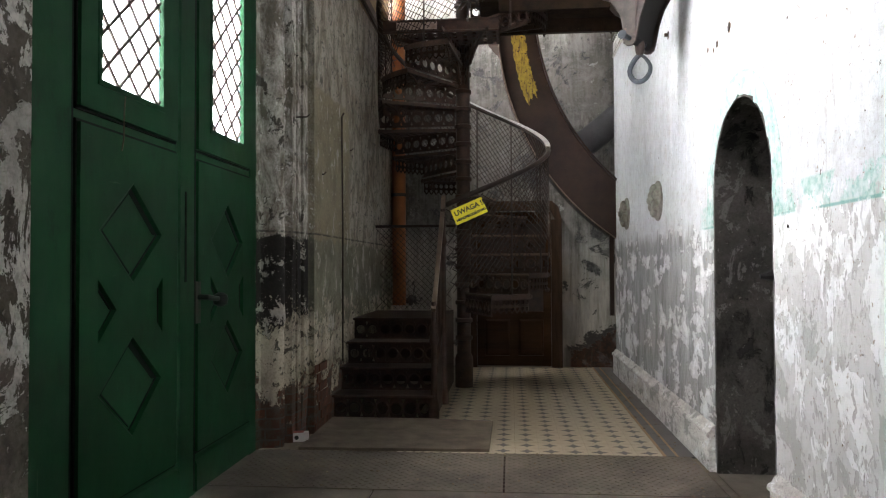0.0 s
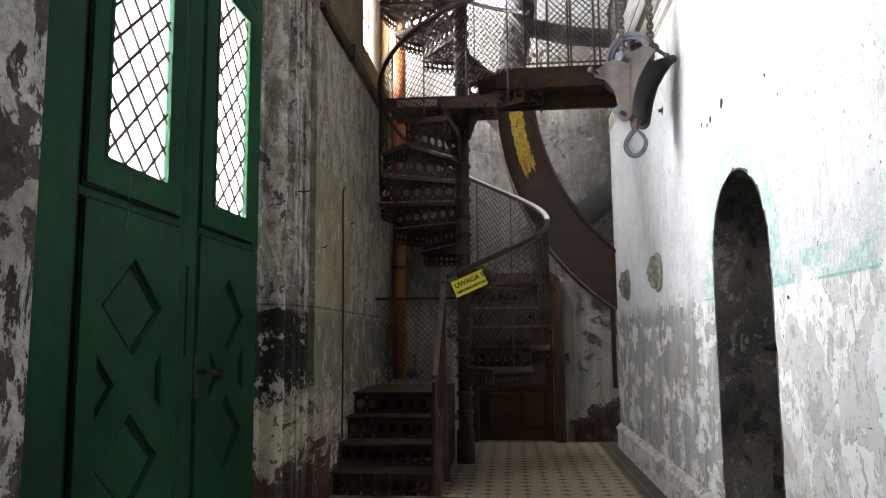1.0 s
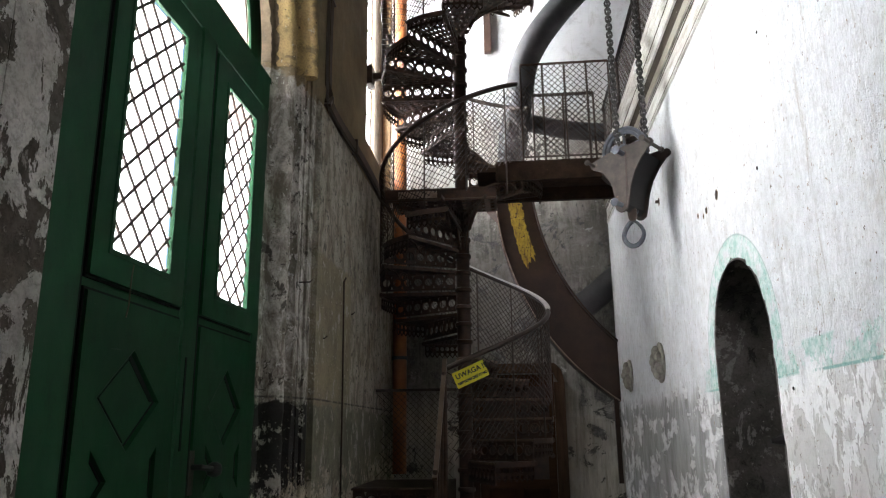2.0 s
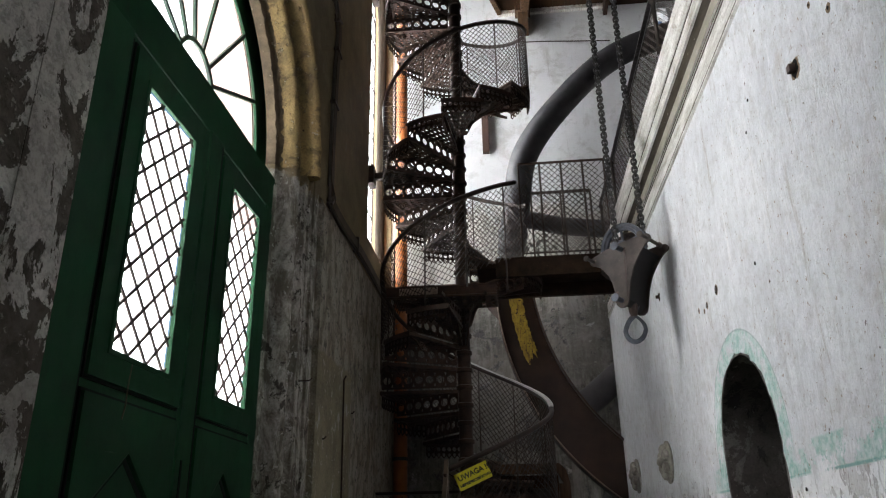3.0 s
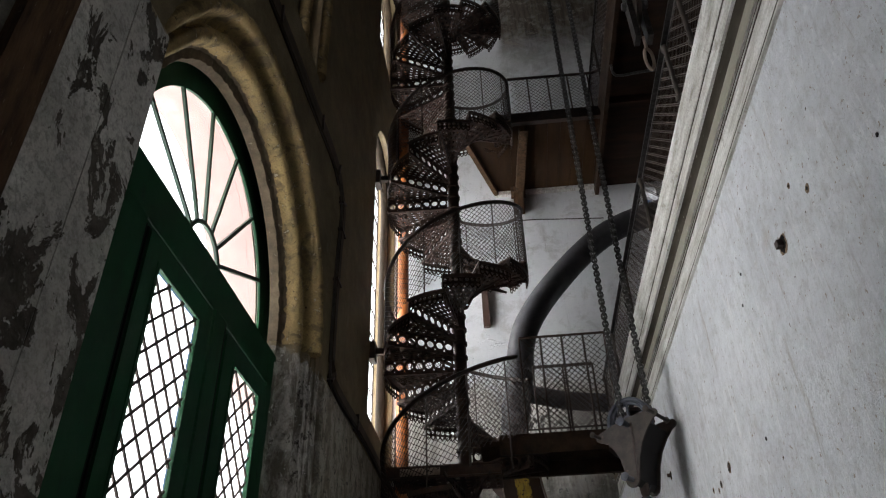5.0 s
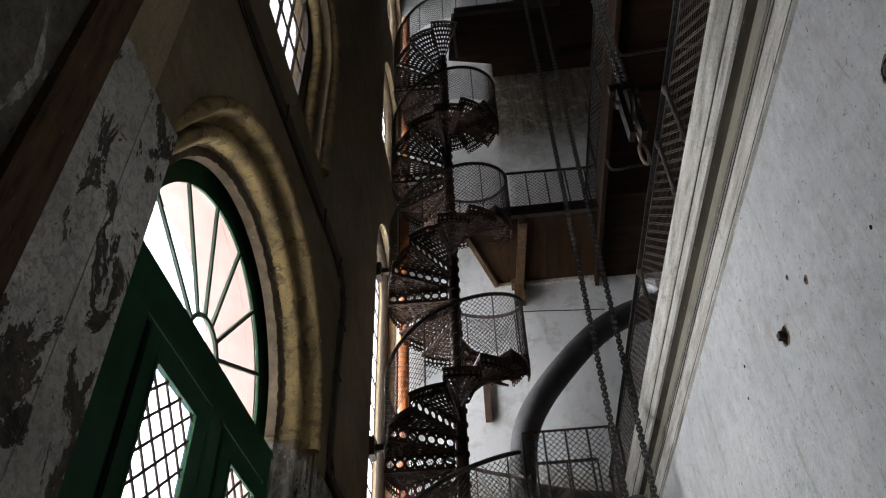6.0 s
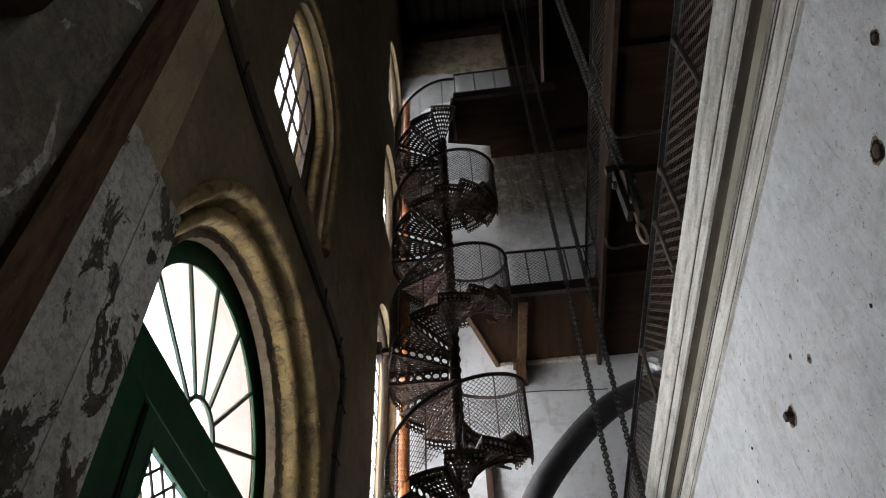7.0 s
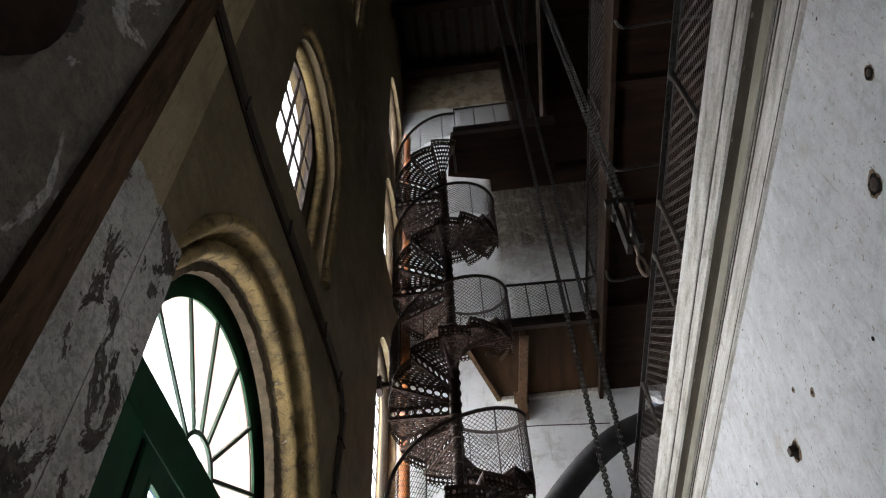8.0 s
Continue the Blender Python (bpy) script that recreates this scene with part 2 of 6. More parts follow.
    och = g.mix(g.ramp(g.noise(2.2, 9, 0.72), 0.35, 0.65), (0.25, 0.192, 0.108), (0.15, 0.115, 0.067))
    och = g.mix(g.math("MULTIPLY", g.ramp(runs, 0.56, 0.66), 0.45), och, (0.28, 0.24, 0.175))
    och = g.mix(g.math("MULTIPLY", g.ramp(chips, 0.62, 0.66), 0.5), och, (0.10, 0.08, 0.06))
    col = g.mix(high, col, och)
    g.colour(g.mix(g.math("MULTIPLY", g.ramp(fine, 0.42, 0.68), 0.32), col, (0.06, 0.054, 0.047)))
    rel = g.math("ADD", g.math("MULTIPLY", g.ramp(flakes, 0.56, 0.58), 0.5), g.math("MULTIPLY", g.ramp(chips, 0.57, 0.6), 0.35))
    g.bump(g.math("ADD", rel, g.math("MULTIPLY", fine, 0.3)), 0.6, 0.012)
    return g.m


def near_wall_material():
    g = Net("peeling_limewash", 0.9)
    x, y, z = g.xyz()
    sheet = g.noise(3.2, 13, 0.68, g.stretch((1.0, 1.25, 0.75)), 0.5)
    flakes = g.noise(9.0, 12, 0.72, None, 0.4)
    chips = g.noise(24, 8, 0.7, None, 0.3)
    big = g.noise(1.3, 7, 0.62)
    fine = g.noise(70, 4)
    white = g.mix(g.ramp(big, 0.36, 0.66), (0.66, 0.635, 0.59), (0.36, 0.34, 0.305))
    white = g.mix(g.math("MULTIPLY", g.ramp(chips, 0.5, 0.64), 0.55), white, (0.20, 0.185, 0.165))
    bare = g.mix(g.ramp(flakes, 0.4, 0.6), (0.062, 0.052, 0.042), (0.125, 0.11, 0.09))
    bare = g.mix(g.ramp(chips, 0.6, 0.63), bare, (0.26, 0.24, 0.21))
    # sheets of limewash have come away, most of it low down
    k = g.math("ADD", sheet, g.math("MULTIPLY", g.math("SUBTRACT", flakes, 0.5), 0.16))
    k = g.math("ADD", k, g.math("MULTIPLY", g.ramp(g.math("ADD", z, g.math("MULTIPLY", big, 1.0)), 4.3, 2.5), 0.075))
    k = g.math("ADD", k, g.math("MULTIPLY", g.ramp(g.math("ADD", z, g.math("MULTIPLY", big, 0.8)), 1.5, 0.8), 0.12))
    gone = g.ramp(k, 0.560, 0.566)
    rim = g.math("SUBTRACT", g.ramp(k, 0.545, 0.558), gone)
    col = g.mix(g.math("MULTIPLY", rim, 0.35), white, (0.60, 0.58, 0.54))
    col = g.mix(gone, col, bare)
    # oil paint in plates behind the batten, bare plaster between them
    old = g.ramp(g.math("ADD", y, g.math("MULTIPLY", g.math("SUBTRACT", big, 0.5), 0.1)), 1.50, 1.47)
    plate = g.noise(1.9, 10, 0.62, g.stretch((1, 1, 0.6)), 0.6)
    dull = g.mix(g.ramp(flakes, 0.4, 0.62), (0.15, 0.131, 0.107), (0.24, 0.213, 0.173))
    dull = g.mix(g.ramp(g.math("ADD", plate, g.math("MULTIPLY", g.ramp(z, 4.2, 3.2), 0.06)), 0.575, 0.58), dull, g.mix(g.ramp(chips, 0.45, 0.6), (0.52, 0.50, 0.455), (0.33, 0.31, 0.28)))
    dull = g.mix(g.ramp(plate, 0.40, 0.395), dull, (0.075, 0.066, 0.055))
    col = g.mix(old, col, dull)
    och = g.ramp(g.math("ADD", z, g.math("MULTIPLY", g.math("SUBTRACT", flakes, 0.5), 0.25)), 4.45, 4.46)
    brush = g.noise(6, 9, 0.72, g.stretch((1, 2.2, 0.4)))
    ochre = g.mix(g.ramp(big, 0.36, 0.64), (0.46, 0.365, 0.22), (0.29, 0.233, 0.148))
    ochre = g.mix(g.math("MULTIPLY", g.ramp(brush, 0.5, 0.68), 0.5), ochre, (0.12, 0.095, 0.062))
    ochre = g.mix(g.ramp(chips, 0.68, 0.70), ochre, (0.42, 0.38, 0.30))
    col = g.mix(g.math("MULTIPLY", och, g.ramp(y, 1.5, 1.6)), col, ochre)
    g.colour(g.mix(g.math("MULTIPLY", g.ramp(fine, 0.45, 0.7), 0.3), col, (0.07, 0.062, 0.055)))
    g.bump(g.math("ADD", g.math("MULTIPLY", gone, -0.8), g.math("ADD", g.math("MULTIPLY", fine, 0.2), g.math("MULTIPLY", g.ramp(chips, 0.5, 0.6), 0.25))), 0.8, 0.012)
    return g.m


def back_wall_material():
    g = Net("grey_flaking_plaster", 0.88)
    x, y, z = g.xyz()
    flakes = g.noise(2.3, 13, 0.72, None, 0.5)
    big = g.noise(0.8, 6)
    scuff = g.noise(20, 6, 0.7)
    streak = g.noise(6, 8, 0.72, g.stretch((2.5, 2.5, 0.22)))
    clean = g.mix(g.ramp(big, 0.35, 0.7), (0.76, 0.77, 0.775), (0.60, 0.61, 0.62))
    clean = g.mix(g.math("MULTIPLY", g.ramp(flakes, 0.6, 0.66), 0.5), clean, (0.42, 0.40, 0.36))
    dirty = g.mix(g.ramp(streak, 0.4, 0.62), (0.66, 0.63, 0.575), (0.40, 0.375, 0.33))
    hz = g.math("ADD", z, g.math("MULTIPLY", g.math("SUBTRACT", flakes, 0.5), 1.6))
    # darker grey band from about 1.4 to 4.5 m up
    greyer = g.mix(g.ramp(streak, 0.40, 0.60), (0.22, 0.208, 0.185), (0.11, 0.102, 0.09))
    greyer = g.mix(g.math("MULTIPLY", g.ramp(scuff, 0.50, 0.62), 0.5), greyer, (0.32, 0.305, 0.275))
    dirty = g.mix(g.math("MULTIPLY", g.ramp(hz, 1.4, 1.9), g.ramp(hz, 4.5, 4.1)), dirty, greyer)
    dirty = g.mix(g.math("MULTIPLY", g.ramp(big, 0.5, 0.62), 0.5), dirty, (0.25, 0.23, 0.20))
    dirty = g.mix(g.ramp(flakes, 0.565, 0.575), dirty, g.mix(g.ramp(scuff, 0.4, 0.6), (0.075, 0.074, 0.072), (0.15, 0.147, 0.14)))
    dirty = g.mix(g.math("MULTIPLY", g.ramp(flakes, 0.40, 0.38), 0.6), dirty, (0.60, 0.59, 0.56))
    h = g.math("ADD", z, g.math("MULTIPLY", g.math("SUBTRACT", flakes, 0.5), 1.8))
    col = g.mix(g.ramp(h, 5.5, 5.9), dirty, clean)
    corner = g.math("SUBTRACT", g.math("ADD", z, g.math("MULTIPLY", g.math("SUBTRACT", flakes, 0.5), 1.1)), g.math("MULTIPLY", g.math("SUBTRACT", x, 0.76), 0.62))
    brick = g.math("MULTIPLY", g.ramp(corner, 0.14, 0.12), g.ramp(x, 0.70, 0.78))
    col = g.mix(brick, col, g.mix(g.ramp(scuff, 0.42, 0.56), (0.13, 0.066, 0.048), (0.075, 0.05, 0.04)))
    rim = g.math("MULTIPLY", g.math("MULTIPLY", g.ramp(corner, 0.24, 0.22), g.ramp(x, 0.66, 0.74)), g.math("SUBTRACT", 1.0, brick))
    col = g.mix(rim, col, (0.10, 0.094, 0.085))
    col = g.mix(g.math("MULTIPLY", g.ramp(streak, 0.58, 0.72), 0.35), col, (0.22, 0.20, 0.17))
    # smoked brown plaster plus high-walkway shade, painted round the upper shaft, flaked in places
    smoke_shade = g.math("MULTIPLY", g.ramp(g.math("ADD", z, g.math("MULTIPLY", g.math("SUBTRACT", flakes, 0.5), 2.2)), 11.9, 13.3), g.ramp(g.math("ADD", x, g.math("MULTIPLY", g.math("SUBTRACT", big, 0.5), 0.8)), 0.3, 0.5))
    brown = g.mix(g.ramp(streak, 0.40, 0.62), (0.17, 0.143, 0.11), (0.07, 0.055, 0.042))
    brown = g.mix(g.math("MULTIPLY", g.ramp(flakes, 0.57, 0.60), 0.7), brown, (0.30, 0.275, 0.235))
    smoke_shade = g.math("MULTIPLY", smoke_shade, g.ramp(hz, 17.0, 15.8))
    col = g.mix(smoke_shade, col, brown)
    col = g.mix(g.math("MULTIPLY", g.ramp(g.noise(3.1, 9, 0.72, None, 0.4), 0.52, 0.62), 0.4), col, (0.38, 0.37, 0.35))
    col = g.mix(g.ramp(g.math("ADD", z, g.math("MULTIPLY", g.math("SUBTRACT", flakes, 0.5), 0.5)), 19.2, 19.32), col, g.mix(g.ramp(flakes, 0.5, 0.54), (0.46, 0.38, 0.27), (0.30, 0.24, 0.165)))
    g.colour(g.mix(g.math("MULTIPLY", scuff, 0.15), col, (0.1, 0.1, 0.1)))
    g.bump(g.math("ADD", g.ramp(flakes, 0.55, 0.58), g.math("MULTIPLY", scuff, 0.4)), 0.5, 0.01)
    return g.m


def plain(name, a, b, scale=6.0, rough=0.7, metal=0.0, bump=0.25, fine=60.0, speck=None, stretch=None):
    """Two colours over coarse and fine noise, with specks of wear."""
    g = Net(name, rough, metal)
    v = g.stretch(stretch) if stretch else None
    c, f = g.noise(scale, 8, 0.68, v), g.noise(fine, 4, 0.6, v)
    col = g.mix(g.ramp(c, 0.35, 0.68), a, b)
    if speck:
        col = g.mix(g.ramp(f, 0.66, 0.72), col, speck)
    col = g.mix(g.math("MULTIPLY", g.random(), 0.12), col, b)
    g.colour(col)
    g.rough(g.math("ADD", rough - 0.12, g.math("MULTIPLY", c, 0.24)))
    g.bump(g.math("ADD", g.math("MULTIPLY", c, 0.5), g.math("MULTIPLY", f, 0.5)), bump, 0.006)
    return g.m


PLASTER_R, PLASTER_L, PLASTER_N, PLASTER_B = right_wall_material(), left_wall_material(), near_wall_material(), back_wall_material()


def stone_material():
    g = Net("ochre_moulding_stone", 0.82)
    big, mid, chips, fine = g.noise(2.4, 8, 0.66), g.noise(7, 9, 0.7, None, 0.4), g.noise(19, 8, 0.7, None, 0.3), g.noise(80, 4)
    col = g.mix(g.ramp(big, 0.36, 0.64), (0.37, 0.265, 0.115), (0.20, 0.148, 0.072))
    col = g.mix(g.math("MULTIPLY", g.ramp(mid, 0.50, 0.60), 0.8), col, (0.105, 0.08, 0.048))
    col = g.mix(g.ramp(chips, 0.625, 0.64), col, (0.46, 0.41, 0.31))
    col = g.mix(g.ramp(chips, 0.36, 0.35), col, (0.055, 0.042, 0.028))
    g.colour(g.mix(g.math("MULTIPLY", g.ramp(fine, 0.45, 0.68), 0.35), col, (0.07, 0.055, 0.036)))
    g.bump(g.math("ADD", g.math("MULTIPLY", g.ramp(chips, 0.58, 0.66), -0.6), g.math("ADD", g.math("MULTIPLY", mid, 0.6), g.math("MULTIPLY", fine, 0.25))), 0.9, 0.015)
    return g.m


STONE = stone_material()
SPLAY = plain("brown_flaking_splay", (0.15, 0.115, 0.075), (0.065, 0.05, 0.034), 9, 0.88, bump=0.8, fine=26, speck=(0.30, 0.26, 0.20))


def skirting_material():
    g = Net("limewashed_skirting", 0.85)
    flakes, chips, fine, drag = g.noise(6, 12, 0.72, g.stretch((1, 0.6, 1)), 0.4), g.noise(24, 8, 0.7), g.noise(80, 4), g.noise(11, 8, 0.72, g.stretch((1, 0.35, 1.5)))
    col = g.mix(g.ramp(drag, 0.4, 0.62), (0.66, 0.64, 0.60), (0.44, 0.42, 0.39))
    col = g.mix(g.ramp(flakes, 0.56, 0.57), col, (0.33, 0.32, 0.30))
    col = g.mix(g.ramp(flakes, 0.43, 0.42), col, (0.70, 0.70, 0.69))
    col = g.mix(g.ramp(chips, 0.62, 0.635), col, (0.13, 0.12, 0.105))
    g.colour(g.mix(g.math("MULTIPLY", g.ramp(fine, 0.45, 0.68), 0.35), col, (0.15, 0.135, 0.115)))
    g.bump(g.math("ADD", g.math("MULTIPLY", g.ramp(flakes, 0.5, 0.56), -0.6), g.math("ADD", g.math("MULTIPLY", chips, 0.4), g.math("MULTIPLY", fine, 0.25))), 0.25, 0.006)
    return g.m


BASEP = skirting_material()


def cornice_material():
    g = Net("weathered_cornice_plaster", 0.85)
    run, spots, fine = g.noise(16, 9, 0.72, g.stretch((1.6, 0.16, 1.6))), g.noise(9, 9, 0.7, None, 0.3), g.noise(70, 4)
    col = g.mix(g.ramp(run, 0.40, 0.64), (0.70, 0.69, 0.65), (0.36, 0.34, 0.29))
    col = g.mix(g.math("MULTIPLY", g.ramp(run, 0.60, 0.68), 0.6), col, (0.20, 0.18, 0.145))
    col = g.mix(g.math("MULTIPLY", g.ramp(spots, 0.58, 0.64), 0.55), col, (0.26, 0.23, 0.18))
    g.colour(g.mix(g.math("MULTIPLY", g.ramp(fine, 0.45, 0.68), 0.3), col, (0.16, 0.14, 0.115)))
    g.bump(g.math("ADD", g.math("MULTIPLY", spots, 0.7), g.math("MULTIPLY", fine, 0.3)), 0.7, 0.008)
    return g.m


CORNICE = cornice_material()


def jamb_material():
    g = Net("dark_flaking_jamb_plaster", 0.9)
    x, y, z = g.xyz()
    blotch, flakes, chips, fine = g.noise(1.7, 9, 0.7), g.noise(6, 12, 0.74, g.stretch((1, 1, 0.6)), 0.5), g.noise(22, 8, 0.72, None, 0.3), g.noise(75, 4)
    col = g.mix(g.ramp(blotch, 0.38, 0.62), (0.15, 0.138, 0.125), (0.055, 0.05, 0.045))
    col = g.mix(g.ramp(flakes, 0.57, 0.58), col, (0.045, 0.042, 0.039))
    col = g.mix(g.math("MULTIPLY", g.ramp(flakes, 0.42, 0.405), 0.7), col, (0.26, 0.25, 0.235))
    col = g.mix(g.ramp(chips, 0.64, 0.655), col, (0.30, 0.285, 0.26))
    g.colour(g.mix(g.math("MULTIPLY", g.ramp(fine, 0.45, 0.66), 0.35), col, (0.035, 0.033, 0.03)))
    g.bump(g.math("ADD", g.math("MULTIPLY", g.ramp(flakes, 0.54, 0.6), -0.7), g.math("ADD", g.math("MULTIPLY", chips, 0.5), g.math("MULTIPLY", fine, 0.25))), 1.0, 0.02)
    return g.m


JAMB = jamb_material()
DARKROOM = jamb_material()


def gate_material():
    g = Net("green_oil_paint", 0.48)
    g.b.inputs["Specular IOR Level"].default_value = 0.2
    big, mid, fine = g.noise(1.6, 7, 0.65), g.noise(9, 9, 0.7, g.stretch((1, 1, 0.5))), g.noise(90, 4)
    score = g.noise(26, 5, 0.7, g.stretch((1, 0.12, 1.3)), 0.2)
    drop = g.noise(30, 4, 0.65, g.stretch((1, 1.4, 0.1)))
    col = g.mix(g.ramp(big, 0.36, 0.64), (0.006, 0.056, 0.019), (0.0037, 0.034, 0.012))
    col = g.mix(g.math("MULTIPLY", g.ramp(mid, 0.55, 0.66), 0.6), col, (0.010, 0.030, 0.014))
    col = g.mix(g.math("MULTIPLY", g.ramp(score, 0.70, 0.73), 0.45), col, (0.06, 0.10, 0.065))
    col = g.mix(g.math("MULTIPLY", g.ramp(drop, 0.71, 0.74), 0.5), col, (0.07, 0.11, 0.07))
    col = g.mix(g.ramp(g.noise(40, 6, 0.7), 0.71, 0.73), col, (0.10, 0.075, 0.05))
    g.colour(col)
    g.rough(g.math("ADD", 0.46, g.math("MULTIPLY", mid, 0.25)))
    g.bump(g.math("ADD", g.math("MULTIPLY", mid, 0.6), g.math("MULTIPLY", fine, 0.25)), 0.22, 0.006)
    return g.m


GREEN = gate_material()
# near-black for real joints and for shade painted round gate panels
JOINTSHADE = plain("dark_joint_and_shade", (0.003, 0.0045, 0.0035), (0.006, 0.008, 0.006), 14, 0.7, bump=0.3)
GREEN_DARK = plain("worn_green_moulding", (0.008, 0.045, 0.017), (0.008, 0.022, 0.012), 9, 0.5, bump=0.3)
RUST = plain("rusty_cast_iron", (0.070, 0.032, 0.018), (0.025, 0.014, 0.0092), 9, 0.62, 0.12, 0.5, speck=(0.17, 0.085, 0.048))
IRON = plain("dark_wrought_iron", (0.035, 0.028, 0.024), (0.07, 0.045, 0.035), 12, 0.5, 0.4, 0.3)
STEEL = plain("greasy_chain_steel", (0.12, 0.116, 0.112), (0.035, 0.033, 0.031), 30, 0.32, 0.75, 0.3)
BLOCK = plain("dusty_brown_painted_iron", (0.078, 0.061, 0.05), (0.038, 0.031, 0.027), 9, 0.65, 0.15, 0.5, fine=45, speck=(0.16, 0.11, 0.08))
NEARBLACK = plain("near_black_metal", (0.010, 0.009, 0.009), (0.02, 0.018, 0.017), 12, 0.6, 0.2, 0.3)
BLUEIRON = plain("blue_grey_iron", (0.10, 0.115, 0.14), (0.055, 0.055, 0.06), 18, 0.5, 0.5, 0.3)
CHUTE = plain("red_brown_chute_paint", (0.068, 0.034, 0.022), (0.033, 0.019, 0.014), 3, 0.5, 0.1, 0.3, speck=(0.13, 0.08, 0.055))


def smear_material():
    g = Net("smeared_yellow_paint", 0.55)
    thick, streak, chips = g.noise(7, 8, 0.7), g.noise(9, 9, 0.75, g.stretch((3.0, 1, 0.5)), 0.3), g.noise(30, 6, 0.7)
    col = g.mix(g.ramp(thick, 0.35, 0.65), (0.60, 0.42, 0.05), (0.36, 0.23, 0.028))
    col = g.mix(g.ramp(streak, 0.50, 0.60), col, (0.17, 0.095, 0.03))
    g.colour(g.mix(g.ramp(chips, 0.57, 0.62), col, (0.07, 0.036, 0.022)))
    g.bump(g.math("ADD", streak, g.math("MULTIPLY", chips, 0.4)), 0.3, 0.004)
    return g.m


YELLOW = smear_material()
PIPE = plain("dusty_dark_pipe", (0.10, 0.10, 0.105), (0.055, 0.053, 0.055), 3, 0.55, 0.2, 0.3, speck=(0.17, 0.165, 0.16))
ORANGE = plain("orange_brown_downpipe", (0.40, 0.13, 0.032), (0.22, 0.066, 0.018), 4, 0.5, bump=0.2)
WOOD = plain("brown_painted_boards", (0.066, 0.03, 0.011), (0.03, 0.0145, 0.006), 3, 0.7, bump=0.3, stretch=(0.3, 2.5, 2.5))
TIMBER = plain("old_timber", (0.12, 0.068, 0.036), (0.04, 0.025, 0.016), 7, 0.85, bump=0.9, fine=38, speck=(0.23, 0.18, 0.13), stretch=(3, 3, 0.5))
LANDWOOD = plain("dark_varnished_landing_boards", (0.042, 0.019, 0.0065), (0.019, 0.0092, 0.004), 3, 0.75, bump=0.3, stretch=(2.5, 0.3, 2.5))
CASEWOOD = plain("worn_door_casing", (0.085, 0.048, 0.027), (0.036, 0.021, 0.013), 5, 0.7, bump=0.4, stretch=(3, 3, 0.4))
HANDWOOD = plain("worn_pale_handrail_wood", (0.15, 0.105, 0.068), (0.085, 0.058, 0.038), 6, 0.6, bump=0.3)
RAILWHITE = plain("chipped_white_paint", (0.68, 0.67, 0.65), (0.45, 0.43, 0.41), 14, 0.5, bump=0.4, speck=(0.2, 0.15, 0.12))
PLATE = plain("dusty_chequer_plate", (0.165, 0.137, 0.106), (0.08, 0.066, 0.052), 3, 0.66, 0.05, 0.3, speck=(0.27, 0.25, 0.22))
RUBBER = plain("brown_linoleum_mat", (0.20, 0.163, 0.125), (0.105, 0.086, 0.066), 5, 0.8, bump=0.4, speck=(0.28, 0.24, 0.19))
CREAM = plain("cream_cement_tile", (0.49, 0.41, 0.28), (0.29, 0.24, 0.165), 2.5, 0.36, bump=0.12, speck=(0.36, 0.30, 0.21))
BLACKT = plain("black_cement_tile", (0.05, 0.048, 0.045), (0.08, 0.075, 0.07), 5, 0.4, bump=0.12)
OCHRET = plain("ochre_cement_tile", (0.36, 0.20, 0.07), (0.25, 0.14, 0.05), 5, 0.42, bump=0.12)
GROUT = plain("dirty_grout", (0.26, 0.22, 0.16), (0.18, 0.155, 0.115), 8, 0.9)
DARK = plain("dark_brown_boards", (0.036, 0.017, 0.010), (0.011, 0.007, 0.005), 2.2, 0.85, bump=0.4, speck=(0.06, 0.04, 0.028), stretch=(0.4, 2.5, 2.5))
CEIL = plain("dark_ceiling_plaster", (0.07, 0.06, 0.05), (0.035, 0.03, 0.026), 1.2, 0.9, bump=0.4)
SIGN = plain("yellow_warning_plate", (0.75, 0.66, 0.02), (0.62, 0.54, 0.02), 5, 0.45, bump=0.05)
INK = plain("black_sign_print", (0.02, 0.02, 0.018), (0.03, 0.03, 0.025), 9, 0.6)
BOXW = plain("white_card", (0.72, 0.70, 0.67), (0.6, 0.58, 0.55), 9, 0.6)
BOXR = plain("red_card", (0.4, 0.06, 0.04), (0.3, 0.05, 0.03), 9, 0.6)
MESHWIRE = plain("dull_brown_wire", (0.12, 0.092, 0.075), (0.06, 0.046, 0.037), 20, 0.55, 0.3, 0.2)
HOLE = plain("painted_hole_dark", (0.006, 0.005, 0.0045), (0.013, 0.010, 0.008), 20, 0.95, bump=0.6)
RUSTSTAIN = plain("rust_stained_chipped_plaster", (0.27, 0.20, 0.135), (0.13, 0.085, 0.05), 30, 0.9, bump=0.7)
FLANGE = plain("worn_pale_iron_edge", (0.42, 0.33, 0.27), (0.24, 0.17, 0.13), 12, 0.5, 0.3, 0.3)
CABLE = plain("dusty_cable_sheath", (0.085, 0.072, 0.058), (0.05, 0.042, 0.034), 8, 0.6, 0.0, 0.3)
BRICKOUT = plain("pale_red_brick", (0.57, 0.41, 0.375), (0.48, 0.335, 0.305), 5, 0.85, bump=0.4)
GROOVEDARK = plain("grime_and_shade_plaster", (0.075, 0.063, 0.047), (0.036, 0.03, 0.023), 7, 0.9, bump=0.5, fine=40, speck=(0.22, 0.20, 0.17), stretch=(1, 0.3, 1))
OLIVE = plain("olive_stained_plaster", (0.33, 0.315, 0.255), (0.20, 0.185, 0.145), 7, 0.9, bump=0.4, fine=45, speck=(0.42, 0.41, 0.37), stretch=(1, 0.25, 1))
